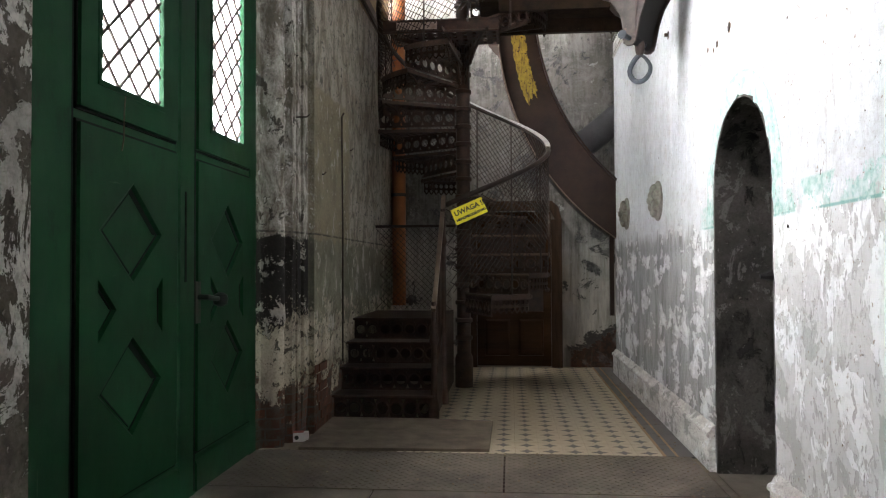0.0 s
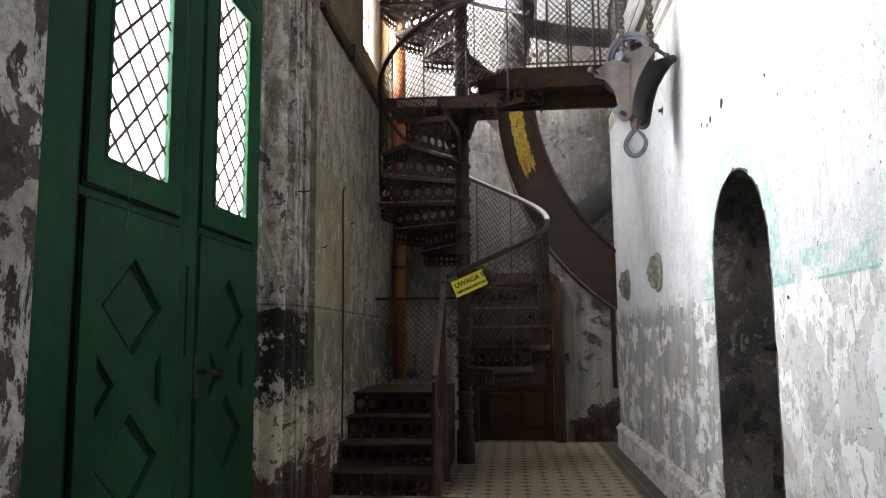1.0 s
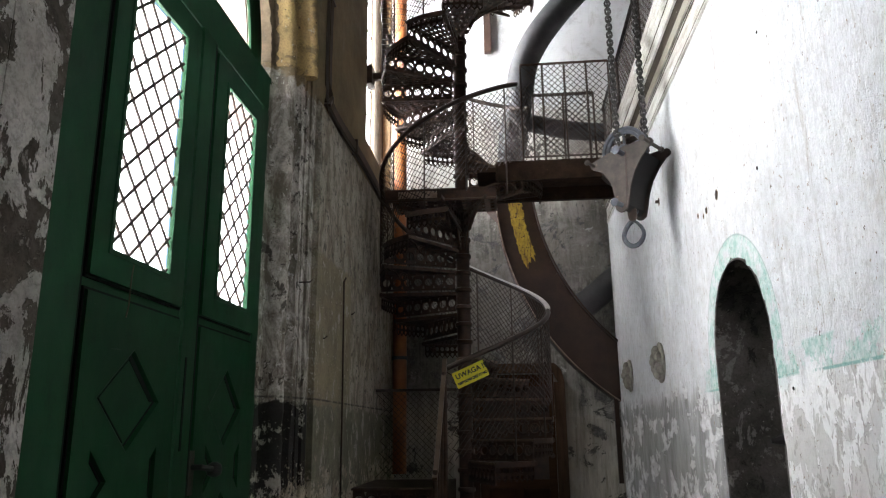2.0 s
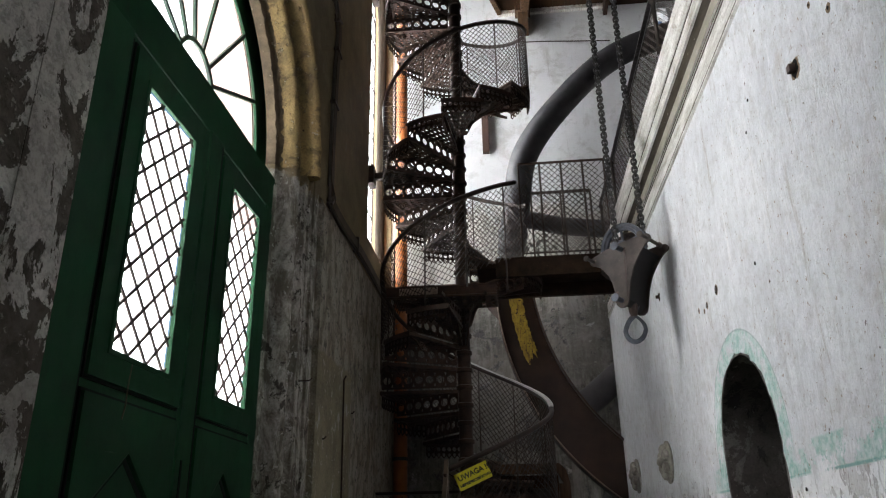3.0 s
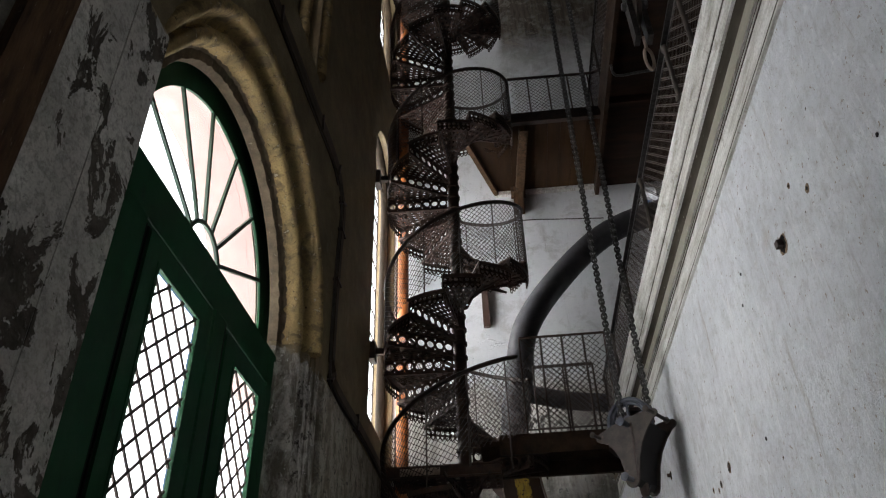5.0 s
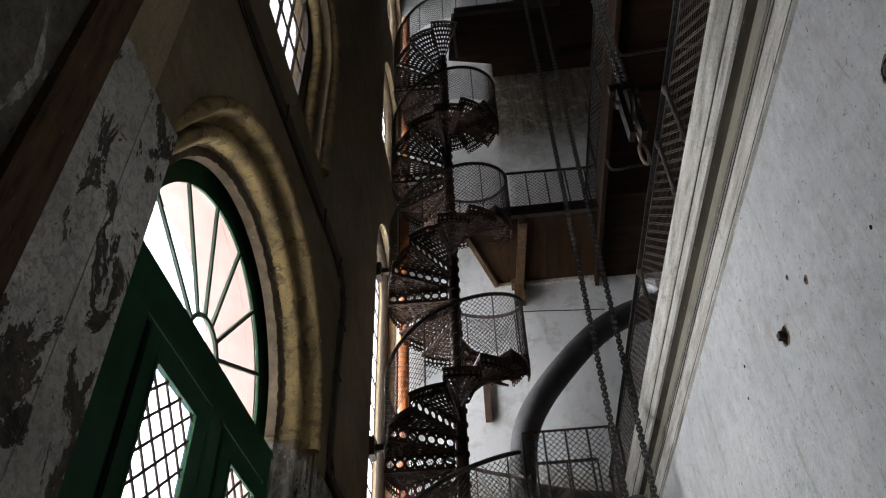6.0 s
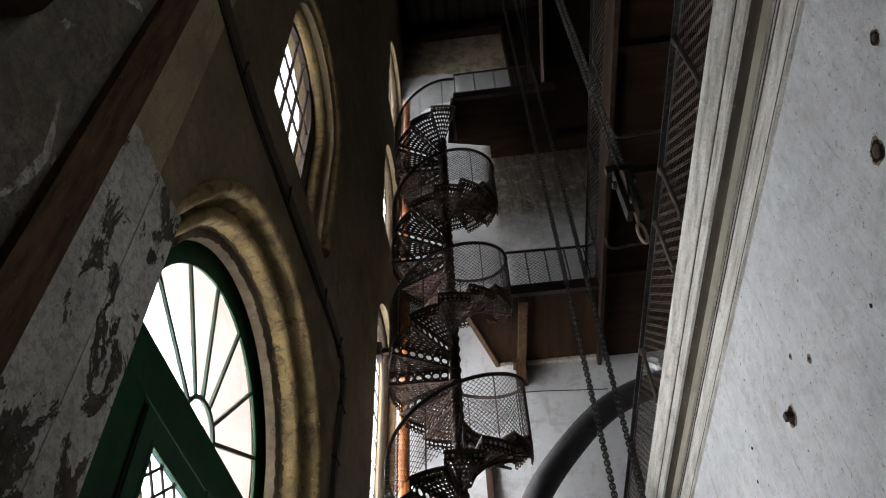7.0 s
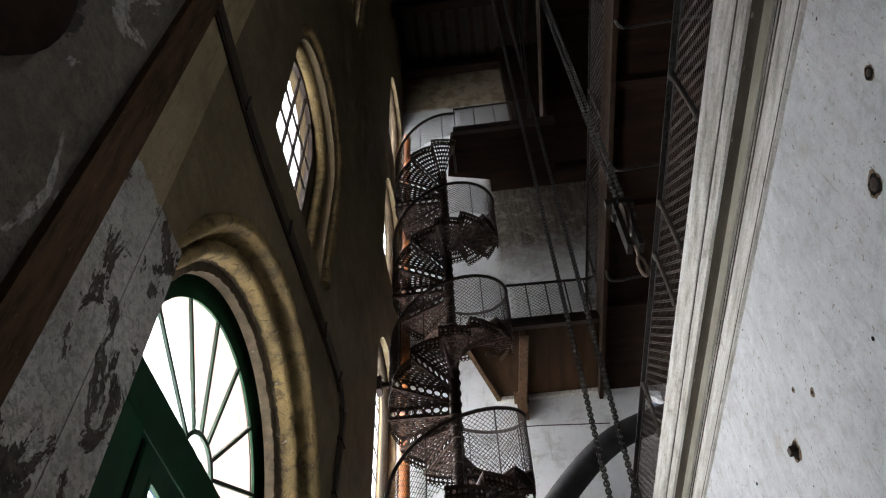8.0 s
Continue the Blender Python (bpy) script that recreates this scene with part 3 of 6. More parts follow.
CASING = plain("dark_wooden_cable_casing", (0.075, 0.056, 0.038), (0.036, 0.028, 0.02), 5, 0.7, bump=0.5, stretch=(3, 0.4, 0.4))
NOSING = plain("worn_brown_iron_edge", (0.20, 0.135, 0.095), (0.10, 0.066, 0.047), 9, 0.5, 0.25, 0.4)
# darker copy of REVEAL: shade put into the low stair window's moulding
REVEALSHADE = plain("shade_darkened_reveal", (0.020, 0.0145, 0.0095), (0.034, 0.025, 0.0165), 5, 0.9, bump=0.5, fine=35, speck=(0.06, 0.045, 0.032))
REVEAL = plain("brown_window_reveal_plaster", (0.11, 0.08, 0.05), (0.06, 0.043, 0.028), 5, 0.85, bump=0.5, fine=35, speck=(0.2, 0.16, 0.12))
BRICK = plain("sooty_red_brick", (0.16, 0.066, 0.043), (0.075, 0.043, 0.033), 11, 0.9, bump=0.7, fine=45, speck=(0.24, 0.20, 0.165))
DEBRIS = plain("dry_plaster_crumbs", (0.34, 0.29, 0.22), (0.12, 0.085, 0.055), 40, 0.9)
GIRDER = plain("sooty_brown_girder", (0.048, 0.027, 0.016), (0.02, 0.013, 0.009), 7, 0.7, 0.1, 0.6, fine=40, speck=(0.10, 0.065, 0.042))
ROSETTE = plain("grimy_plaster_ornament", (0.36, 0.34, 0.29), (0.17, 0.155, 0.13), 20, 0.8, bump=0.6)


def glass_material():
    g = Net("wavy_window_glass", 0.05)
    b = g.b
    b.inputs["Transmission Weight"].default_value, b.inputs["IOR"].default_value = 1.0, 1.15
    b.inputs["Roughness"].default_value = 0.03
    g.bump(g.noise(7, 3), 0.05, 0.01)
    return g.m


GLASS = glass_material()

# ---- mesh building ----


class Mesh:
    """Collects faces of one mesh."""

    def __init__(self):
        self.v, self.f, self.weld = [], [], False

    def add(self, verts, faces):
        k = len(self.v)
        self.v += [tuple(p) for p in verts]
        self.f += [tuple(i + k for i in q) for q in faces]
        return self

    def box(self, a, b, m=None):
        (x0, y0, z0), (x1, y1, z1) = a, b
        p = [Vector(q) for q in ((x0, y0, z0), (x1, y0, z0), (x1, y1, z0), (x0, y1, z0), (x0, y0, z1), (x1, y0, z1), (x1, y1, z1), (x0, y1, z1))]
        if m:
            p = [m @ q for q in p]
        return self.add(p, [(3, 2, 1, 0), (4, 5, 6, 7), (0, 1, 5, 4), (1, 2, 6, 5), (2, 3, 7, 6), (3, 0, 4, 7)])

    def tube(self, path, r, n=8, r2=None, close=False, flat=None):
        """A round bar along a path; r may be one radius or one a point. flat: (width, height) of an oblong section."""
        path = [Vector(p) for p in path]
        up = Vector((0, 0, 1))
        rings = []
        last = None
        for i, p in enumerate(path):
            a = path[(i - 1) % len(path)] if (close or i) else p
            c = path[(i + 1) % len(path)] if (close or i < len(path) - 1) else p
            d = (c - a).normalized()
            s = d.cross(up)
            if s.length < 0.08:
                s = last if last is not None else d.cross(Vector((0, 1, 0)))
            s = (s - d * s.dot(d)).normalized()
            if last is not None and s.dot(last) < 0:
                s = -s
            last = s
            u = s.cross(d)
            rr = r[i] if isinstance(r, (list, tuple)) else r
            if flat:
                rings.append([p + s * flat[0] * a_ / 2 + u * flat[1] * b_ / 2 for a_, b_ in ((-1, -1), (1, -1), (1, 1), (-1, 1))])
            else:
                rings.append([p + (s * math.cos(2 * math.pi * j / n) + u * math.sin(2 * math.pi * j / n)) * rr for j in range(n)])
        m = len(rings[0])
        faces = []
        k = len(rings)
        for i in range(k if close else k - 1):
            for j in range(m):
                faces.append((i * m + j, i * m + (j + 1) % m, ((i + 1) % k) * m + (j + 1) % m, ((i + 1) % k) * m + j))
        if not close:
            faces += [tuple(range(m - 1, -1, -1)), tuple(range((k - 1) * m, k * m))]
        return self.add([p for q in rings for p in q], faces)

    def lathe(self, prof, n=16, at=(0, 0, 0), m=None):
        """A turned body from (radius, height) pairs."""
        v, f = [], []
        for r, z in prof:
            for j in range(n):
                p = Vector((at[0] + r * math.cos(2 * math.pi * j / n), at[1] + r * math.sin(2 * math.pi * j / n), at[2] + z))
                v.append(m @ p if m else p)
        for i in range(len(prof) - 1):
            for j in range(n):
                f.append((i * n + j, i * n + (j + 1) % n, (i + 1) * n + (j + 1) % n, (i + 1) * n + j))
        f += [tuple(range(n - 1, -1, -1)), tuple(range((len(prof) - 1) * n, len(prof) * n))]
        return self.add(v, f)

    def prism(self, outline, d0, d1, axis="x", m=None):
        """An outline of 2D points pushed along an axis from d0 to d1."""
        def at(p, d):
            q = {"x": (d, p[0], p[1]), "y": (p[0], d, p[1]), "z": (p[0], p[1], d)}[axis]
            return m @ Vector(q) if m else q
        n = len(outline)
        v = [at(p, d0) for p in outline] + [at(p, d1) for p in outline]
        return self.add(v, [tuple(range(n - 1, -1, -1)), tuple(range(n, 2 * n))] + [(i, (i + 1) % n, n + (i + 1) % n, n + i) for i in range(n)])

    def holed(self, outer, holes, d0, d1, axis="x"):
        """A slab with openings right through it."""
        self.weld = True
        bm = bmesh.new()
        edges = []
        for loop in (outer, *holes):
            vs = [bm.verts.new((p[0], p[1], 0)) for p in loop]
            edges += [bm.edges.new((vs[i], vs[(i + 1) % len(vs)])) for i in range(len(vs))]
        bmesh.ops.triangle_fill(bm, use_beauty=True, use_dissolve=False, edges=edges)
        bm.verts.index_update()
        flat = [(p.co.x, p.co.y) for p in bm.verts]
        tris = [tuple(p.index for p in f.verts) for f in bm.faces]
        bm.free()

        def at(p, d):
            return {"x": (d, p[0], p[1]), "y": (p[0], d, p[1]), "z": (p[0], p[1], d)}[axis]
        n = len(flat)
        self.add([at(p, d0) for p in flat] + [at(p, d1) for p in flat], tris + [tuple(n + i for i in reversed(t)) for t in tris])
        for loop in (outer, *holes):
            k = len(loop)
            self.add([at(p, d0) for p in loop] + [at(p, d1) for p in loop], [(i, (i + 1) % k, k + (i + 1) % k, k + i) for i in range(k)])
        return self

    def data(self, name, material, smooth=0.0):
        me = bpy.data.meshes.new(name)
        me.from_pydata(self.v, [], self.f)
        bm = bmesh.new()
        bm.from_mesh(me)
        if self.weld:
            bmesh.ops.remove_doubles(bm, verts=bm.verts, dist=1e-5)
        bmesh.ops.recalc_face_normals(bm, faces=bm.faces)
        if smooth:
            for f in bm.faces:
                f.smooth = True
            for e in bm.edges:
                if len(e.link_faces) == 2 and e.calc_face_angle(0) > radians(smooth):
                    e.smooth = False
        bm.to_mesh(me)
        bm.free()
        me.materials.append(material)
        return me


def part(name, mesh, material, parent=None, label="", smooth=35.0, kind=""):
    ob = new(name, mesh.data(name, material, smooth) if isinstance(mesh, Mesh) else mesh)
    ob.parent = parent
    if parent and parent.type == "EMPTY":
        ob.matrix_parent_inverse = Matrix.Identity(4)
    return tagged(ob, label, kind=kind)


def thing(name, label, category, at=(0, 0, 0), group="", kind=""):
    ob = new(name)
    ob.empty_display_size = 0.1
    ob.location = at
    return tagged(ob, label, category, group, kind)


def solid(name, mesh, material, label, category="", group="", kind="", smooth=35.0):
    return tagged(new(name, mesh.data(name, material, smooth)), label, category, group, kind)


def arch(c, half, z0, spring, n=20):
    """An arched outline in (y, z), from the sill up."""
    return [(c - half, z0), (c + half, z0)] + [(c + half * math.cos(math.pi * i / n), spring + half * math.sin(math.pi * i / n)) for i in range(n + 1)]


def arc(c, z, r, a0, a1, n, x):
    return [(x, c + r * math.cos(radians(a0 + (a1 - a0) * i / n)), z + r * math.sin(radians(a0 + (a1 - a0) * i / n))) for i in range(n + 1)]


def smooth(pts, n=6):
    """A soft curve through points."""
    p = [Vector(q) for q in pts]
    p = [p[0] * 2 - p[1]] + p + [p[-1] * 2 - p[-2]]
    out = []
    for i in range(1, len(p) - 2):
        for k in range(n):
            t = k / n
            out.append(0.5 * (2 * p[i] + (p[i + 1] - p[i - 1]) * t + (2 * p[i - 1] - 5 * p[i] + 4 * p[i + 1] - p[i + 2]) * t * t + (3 * p[i] - p[i - 1] - 3 * p[i + 1] + p[i + 2]) * t ** 3))
    return out + [p[-2]]

# ---- shell of the hall ----
DC, DS = 3.83, 4.14  # middle of the gate and spring of its arch


def wall_outline(y0, y1, z1, c, half, spring, n=24):
    """A wall's outline in (y, z) with an arched doorway cut from the floor."""
    a = [(c + half * math.cos(math.pi * i / n), spring + half * math.sin(math.pi * i / n)) for i in range(n + 1)]
    return [(y0, 0), (c - half, 0)] + a[::-1] + [(c + half, 0), (y1, 0), (y1, z1), (y0, z1)]


WINDOWS = ((3.81, 0.89, 6.96, 8.6), (3.81, 0.89, 13.4, 15.0), (8.68, 0.86, 4.62, 8.75), (8.68, 0.86, 11.3, 13.2), (8.68, 0.86, 15.3, 17.75)  )
HOLES = [arch(*w) for w in WINDOWS]
LIGHTS = [(c, h - 0.19, z0 + 0.05, sp + 0.2) for c, h, z0, sp in WINDOWS]  # the glazed openings, narrower than the inner reveal
OUTER = [arch(*w) if w[0] < 5 else arch(8.84, 0.71, w[2], w[3]) for w in LIGHTS]
solid("wall_west", Mesh().holed([(-4, 0), (DC - 1.25, 0), (DC - 1.25, 4.0), (2.31, 4.02)] + arch(3.80, 1.49, 0, DS, 32)[2:][::-1] + [(5.29, 4.02), (5.9, 4.0), (5.9, 0), (7.0, 0), (7.0, 22), (-4, 22)], OUTER[:2], -2.01, -1.84), PLASTER_L, "thick outer wall with arched gate and windows", kind="structure")
solid("wall_west_stair", Mesh().holed([(7.0, 0), (9.57, 0), (9.57, 22), (7.0, 22)], OUTER[2:], -1.90, -1.84), PLASTER_L, "outer wall with tall arched stair windows", kind="structure")
solid("wall_west_face", Mesh().holed(wall_outline(2.0, 9.57, 22, 3.80, 1.60, DS), HOLES, -1.84, -1.6), PLASTER_L, "stained ochre and grey plaster wall face", kind="structure")
solid("wall_west_brick", Mesh().holed([(-4, 0), (DC - 1.25, 0), (DC - 1.25, 4.0)] + arch(DC, 1.25, 0, DS, 24)[2:][::-1] + [(DC + 1.25, 4.1), (6.6, 4.0), (6.6, 0), (7.0, 0), (7.0, 22), (-4, 22)], [arch(w[0] + 0.75, w[1] + 0.85, w[2], w[3] + 2.1) for w in LIGHTS[:2]], -2.42, -2.012), BRICKOUT, "outer brick skin with deep window reveals", kind="structure")
solid("wall_west_pier", Mesh().prism([(-1.84, 0), (-1.596, 0), (-1.596, 4.44), (-1.602, 4.475), (-1.84, 4.48)], 2.001, 2.306, "y"), PLASTER_N, "peeling limewashed pier beside the gate", kind="structure")
solid("wall_west_near", Mesh().holed([(-4, 0), (2.0, 0), (2.0, 22), (-4, 22)], [], -1.84, -1.6), PLASTER_N, "peeling limewashed wall beside the gate", kind="structure")
def ragged(pts, amount, seed, step=0.05):
    """Breaks long edges into short uneven ones, as chipped plaster."""
    rnd = random.Random(seed)
    out = []
    for i, p in enumerate(pts):
        q = pts[(i + 1) % len(pts)]
        d = math.hypot(q[0] - p[0], q[1] - p[1])
        n = max(1, int(d / step)) if d < 2.0 and min(p[0], q[0]) > 3 and max(p[0], q[0]) < 5 else 1
        for k in range(n):
            f = k / n
            jit = (rnd.gauss(0, amount), rnd.gauss(0, amount)) if (k or 0 < p[1] < 4) and 3 < p[0] < 5 and p[1] + (q[1] - p[1]) * f > 0.32 else (0, 0)
            out.append((p[0] + (q[0] - p[0]) * f + jit[0], p[1] + (q[1] - p[1]) * f + jit[1]))
    return out


solid("wall_east", Mesh().holed(ragged(wall_outline(-4, 9.1, 4.3, 4.235, 0.53, 1.72, 40), 0.006, 3), [], 1.28, 1.93), PLASTER_R, "white limewashed wall with a worn grey dado", kind="structure")
solid("wall_north", Mesh().holed([(-1.90, 0), (4.5, 0), (4.5, 22), (-1.90, 22)], [[(2.55, 8.55), (2.72, 8.55), (2.72, 8.98), (2.55, 8.98)]], 9.57, 9.9, "y"), PLASTER_B, "grey flaking plaster end wall", kind="structure")
# unseen closing wall, kept dark so it bounces little light
solid("wall_south", Mesh().box((-2.45, -4.3, 0), (4.5, -4.0, 22)), DARKROOM, "unseen dark wall closing the hall behind", kind="structure")
# arched opening added to let the gallery fill light in
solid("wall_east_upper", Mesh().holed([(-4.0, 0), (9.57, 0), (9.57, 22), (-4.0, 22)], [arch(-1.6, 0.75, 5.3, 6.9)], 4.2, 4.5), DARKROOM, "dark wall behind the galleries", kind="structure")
solid("ceiling", Mesh().box((-2.45, -4.3, 22), (4.5, 9.9, 22.3)), CEIL, "dark ceiling high over the hall", kind="structure")
solid("floor", Mesh().box((-2.45, -4.3, -0.25), (4.5, 9.9, -0.012)), GROUT, "dirty mortar bed under the floor", kind="structure")

# lower wall lining with its sloping ledge
solid("wall_west_lining", Mesh().prism([(-1.6, 0), (-1.53, 0), (-1.53, 4.0), (-1.55, 4.06), (-1.6, 4.12)], 5.62, 9.57, "y"), PLASTER_L, "thicker stained plaster lining below a ledge", kind="structure")
solid("pilaster", Mesh().prism([(-1.84, 0), (-1.62, 0), (-1.60, 0.02), (-1.575, 0.4), (-1.585, 4.45), (-1.64, 4.52), (-1.84, 4.55)], 5.49, 5.62, "y"), PLASTER_L, "peeling limewashed pilaster beside the gate", kind="structure")
sk = [(1.28, 0), (1.243, 0), (1.241, 0.212), (1.228, 0.218), (1.226, 0.226), (1.228, 0.240), (1.236, 0.248), (1.248, 0.254), (1.262, 0.278), (1.28, 0.292)]
solid("baseboard", Mesh().prism(sk, 4.78, 9.1, "y"), BASEP, "moulded plaster skirting", kind="structure")
solid("baseboard", Mesh().prism(sk, -4, 3.69, "y"), BASEP, "moulded plaster skirting", kind="structure")
cor = [(1.28, 3.85), (1.266, 3.86), (1.266, 3.872), (1.277, 3.876), (1.277, 3.884), (1.268, 3.888), (1.268, 3.898), (1.276, 3.902), (1.274, 4.032), (1.281, 4.036), (1.281, 4.044), (1.268, 4.046), (1.268, 4.05), (1.276, 4.052), (1.276, 4.058), (1.256, 4.06),
       (1.248, 4.115), (1.246, 4.122), (1.262, 4.126), (1.255, 4.15), (1.238, 4.175), (1.222, 4.186), (1.206, 4.19), (1.19, 4.247), (1.198, 4.25), (1.198, 4.258), (1.184, 4.262), (1.146, 4.33), (1.14, 4.385), (1.28, 4.40)]
CORN = solid("cornice", Mesh().prism(cor, -4, 9.1, "y"), CORNICE, "weathered white plaster cornice", kind="structure")
# proud dark strips: the grooves' grime and shade in one colour
for q in ([(1.2685, 3.8735), (1.2685, 3.8865), (1.2765, 3.8865), (1.2765, 3.8735)], [(1.2728, 4.0325), (1.2728, 4.0455), (1.28, 4.0455), (1.28, 4.0325)], [(1.2668, 4.0505), (1.2668, 4.0595), (1.2755, 4.0595), (1.2755, 4.0505)],
          [(1.259, 4.127), (1.252, 4.149), (1.235, 4.1735), (1.221, 4.184), (1.24, 4.20), (1.27, 4.16)], [(1.1884, 4.2485), (1.1884, 4.2612), (1.197, 4.2612), (1.197, 4.2485)]):
    part("groove", Mesh().prism(q, -3.99, 9.09, "y"), GROOVEDARK, CORN, "dark groove strip, grime and painted shade")

part("stained_band", Mesh().prism([(1.2442, 4.1215), (1.2542, 4.0615), (1.262, 4.0615), (1.258, 4.1215)], -3.99, 9.09, "y"), OLIVE, CORN, "olive-stained band of the cornice")

# galleries
solid("gallery_floor", Mesh().box((1.28, -4, 4.3), (4.2, 9.1, 4.40)), CEIL, "gallery floor over the east wall", kind="structure")


def gallery(z):
    m = Mesh().box((1.8, -4, z), (4.2, 9.57, z + 0.14))
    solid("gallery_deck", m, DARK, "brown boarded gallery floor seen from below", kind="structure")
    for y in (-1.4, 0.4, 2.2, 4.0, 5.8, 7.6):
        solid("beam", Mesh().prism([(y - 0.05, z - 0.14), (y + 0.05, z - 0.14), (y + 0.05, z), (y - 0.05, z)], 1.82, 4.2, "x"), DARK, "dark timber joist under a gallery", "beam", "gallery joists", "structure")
    solid("gallery_edge", Mesh().prism([(1.74, z - 0.18), (1.8, z - 0.18), (1.8, z + 0.2), (1.72, z + 0.2), (1.72, z + 0.14), (1.74, z + 0.1)], -4, 9.57, "y"), GIRDER, "rust-brown edge girder of a gallery", "beam", kind="structure")


gallery(9.1)
for y in (3.2, 5.0, 6.8):
    solid("tie_rod", Mesh().tube(smooth([(1.765, y, 8.925), (1.775, y, 8.76), (1.86, y, 8.70), (2.2, y, 8.74), (3.2, y, 8.78), (4.2, y, 8.80)], 5), 0.018, 8), STEEL, "pale curled iron tie rod under a gallery", "rod", "gallery tie rods")
gallery(15.4)

# passage behind the arched doorway
solid("passage_floor", Mesh().box((1.28, 3.3, -0.012), (4.2, 5.2, 0.0)), PLATE, "bare passage floor", kind="structure")
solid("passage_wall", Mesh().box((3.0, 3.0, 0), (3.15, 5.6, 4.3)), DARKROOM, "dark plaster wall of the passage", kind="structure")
n = 40
ja = [(4.235 + 0.53 * math.cos(math.pi * i / n), 1.72 + 0.53 * math.sin(math.pi * i / n)) for i in range(n + 1)]
ja = [(4.765, 0)] + ja + [(3.705, 0)]
jb = [(y - (y - 4.235) * 0.05, z - (0.01 if z > 1.72 else 0)) for y, z in ja]
solid("passage_lining", Mesh().holed(ja + jb[::-1], [], 1.283, 3.0), JAMB, "dark grey jamb lining of the archway", kind="structure")

# ---- floor pieces ----


def floor_plates():
    k = 0
    for x0, x1, y0, y1 in ((-1.95, -0.044, 4.25, 5.11), (-0.04, 1.22, 4.25, 5.13), (-1.95, -0.8, 2.6, 4.245), (-0.796, 1.22, 2.6, 4.245), (-1.6, 1.22, -4, 2.595), (1.222, 1.278, 3.72, 4.76)):
        m = Mesh().box((x0, y0, -0.01), (x1 - 0.009, y1 - 0.009, 0.004))
        ob = part("floor_plate", m, PLATE, FLOOR, "dusty chequered steel floor plate" if k == 0 else "")
        k += 1
    part("plate_bed", Mesh().box((-1.95, -4, -0.0118), (1.222, 5.135, -0.0105)), DARK, FLOOR, "dark joints between the plates")
    ribs = Mesh()
    for i in range(46):
        for j in range(24):
            x, y = -1.74 + i * 0.064 + (j % 2) * 0.032, 4.28 + j * 0.036
            if x < 1.19:
                ribs.box((-0.012, -0.003, 0), (0.013, 0.0035, 0.003), Matrix.Translation((x, y, 0.0038)) @ Matrix.Rotation(radians(45 if j % 2 else -45), 4, "Z"))
    part("tread_pattern", ribs, PLATE, FLOOR, "raised ribs of the chequer plate", 0, "stuff")


FLOOR = bpy.data.objects["floor"]

# ---- the green gate ----


def clipped(y0, y1, z0, z1, w, h, yn, zn):
    """Diagonal lattice bars in a rectangle, crossing at (yn, zn); a diamond is w wide and h high."""
    out = []
    for s in (1, -1):
        for k in range(-24, 25):
            pts = []
            for y in (y0, y1):
                z = zn + s * h / w * (y - yn) + k * h
                if z0 - 1e-6 <= z <= z1 + 1e-6:
                    pts.append((y, z))
            for z in (z0, z1):
                y = yn + (z - zn - k * h) * s * w / h
                if y0 + 1e-6 < y < y1 - 1e-6:
                    pts.append((y, z))
            if len(pts) == 2 and abs(pts[0][0] - pts[1][0]) > 0.01:
                out.append(pts)
    return out


def frame_rect(m, y0, y1, z0, z1, w, x0, x1):
    """A four-sided moulding."""
    m.box((x0, y0, z0), (x1, y0 + w, z1)).box((x0, y1 - w, z0), (x1, y1, z1))
    m.box((x0, y0 + w, z0), (x1, y1 - w, z0 + w)).box((x0, y0 + w, z1 - w), (x1, y1 - w, z1))


def sunk(m, pts, x0, x1, slope=0.16):
    """The sloping sides of a recess, from its rim at x1 down to its floor at x0."""
    g = [sum(p[j] for p in pts) / len(pts) for j in (0, 1)]
    low = [tuple(p[j] + (g[j] - p[j]) * slope for j in (0, 1)) for p in pts]
    n_ = len(pts)
    m.add([(x1, *p) for p in pts] + [(x0, *p) for p in low], [(i, (i + 1) % n_, n_ + (i + 1) % n_, n_ + i) for i in range(n_)] + [tuple(range(n_, 2 * n_))])


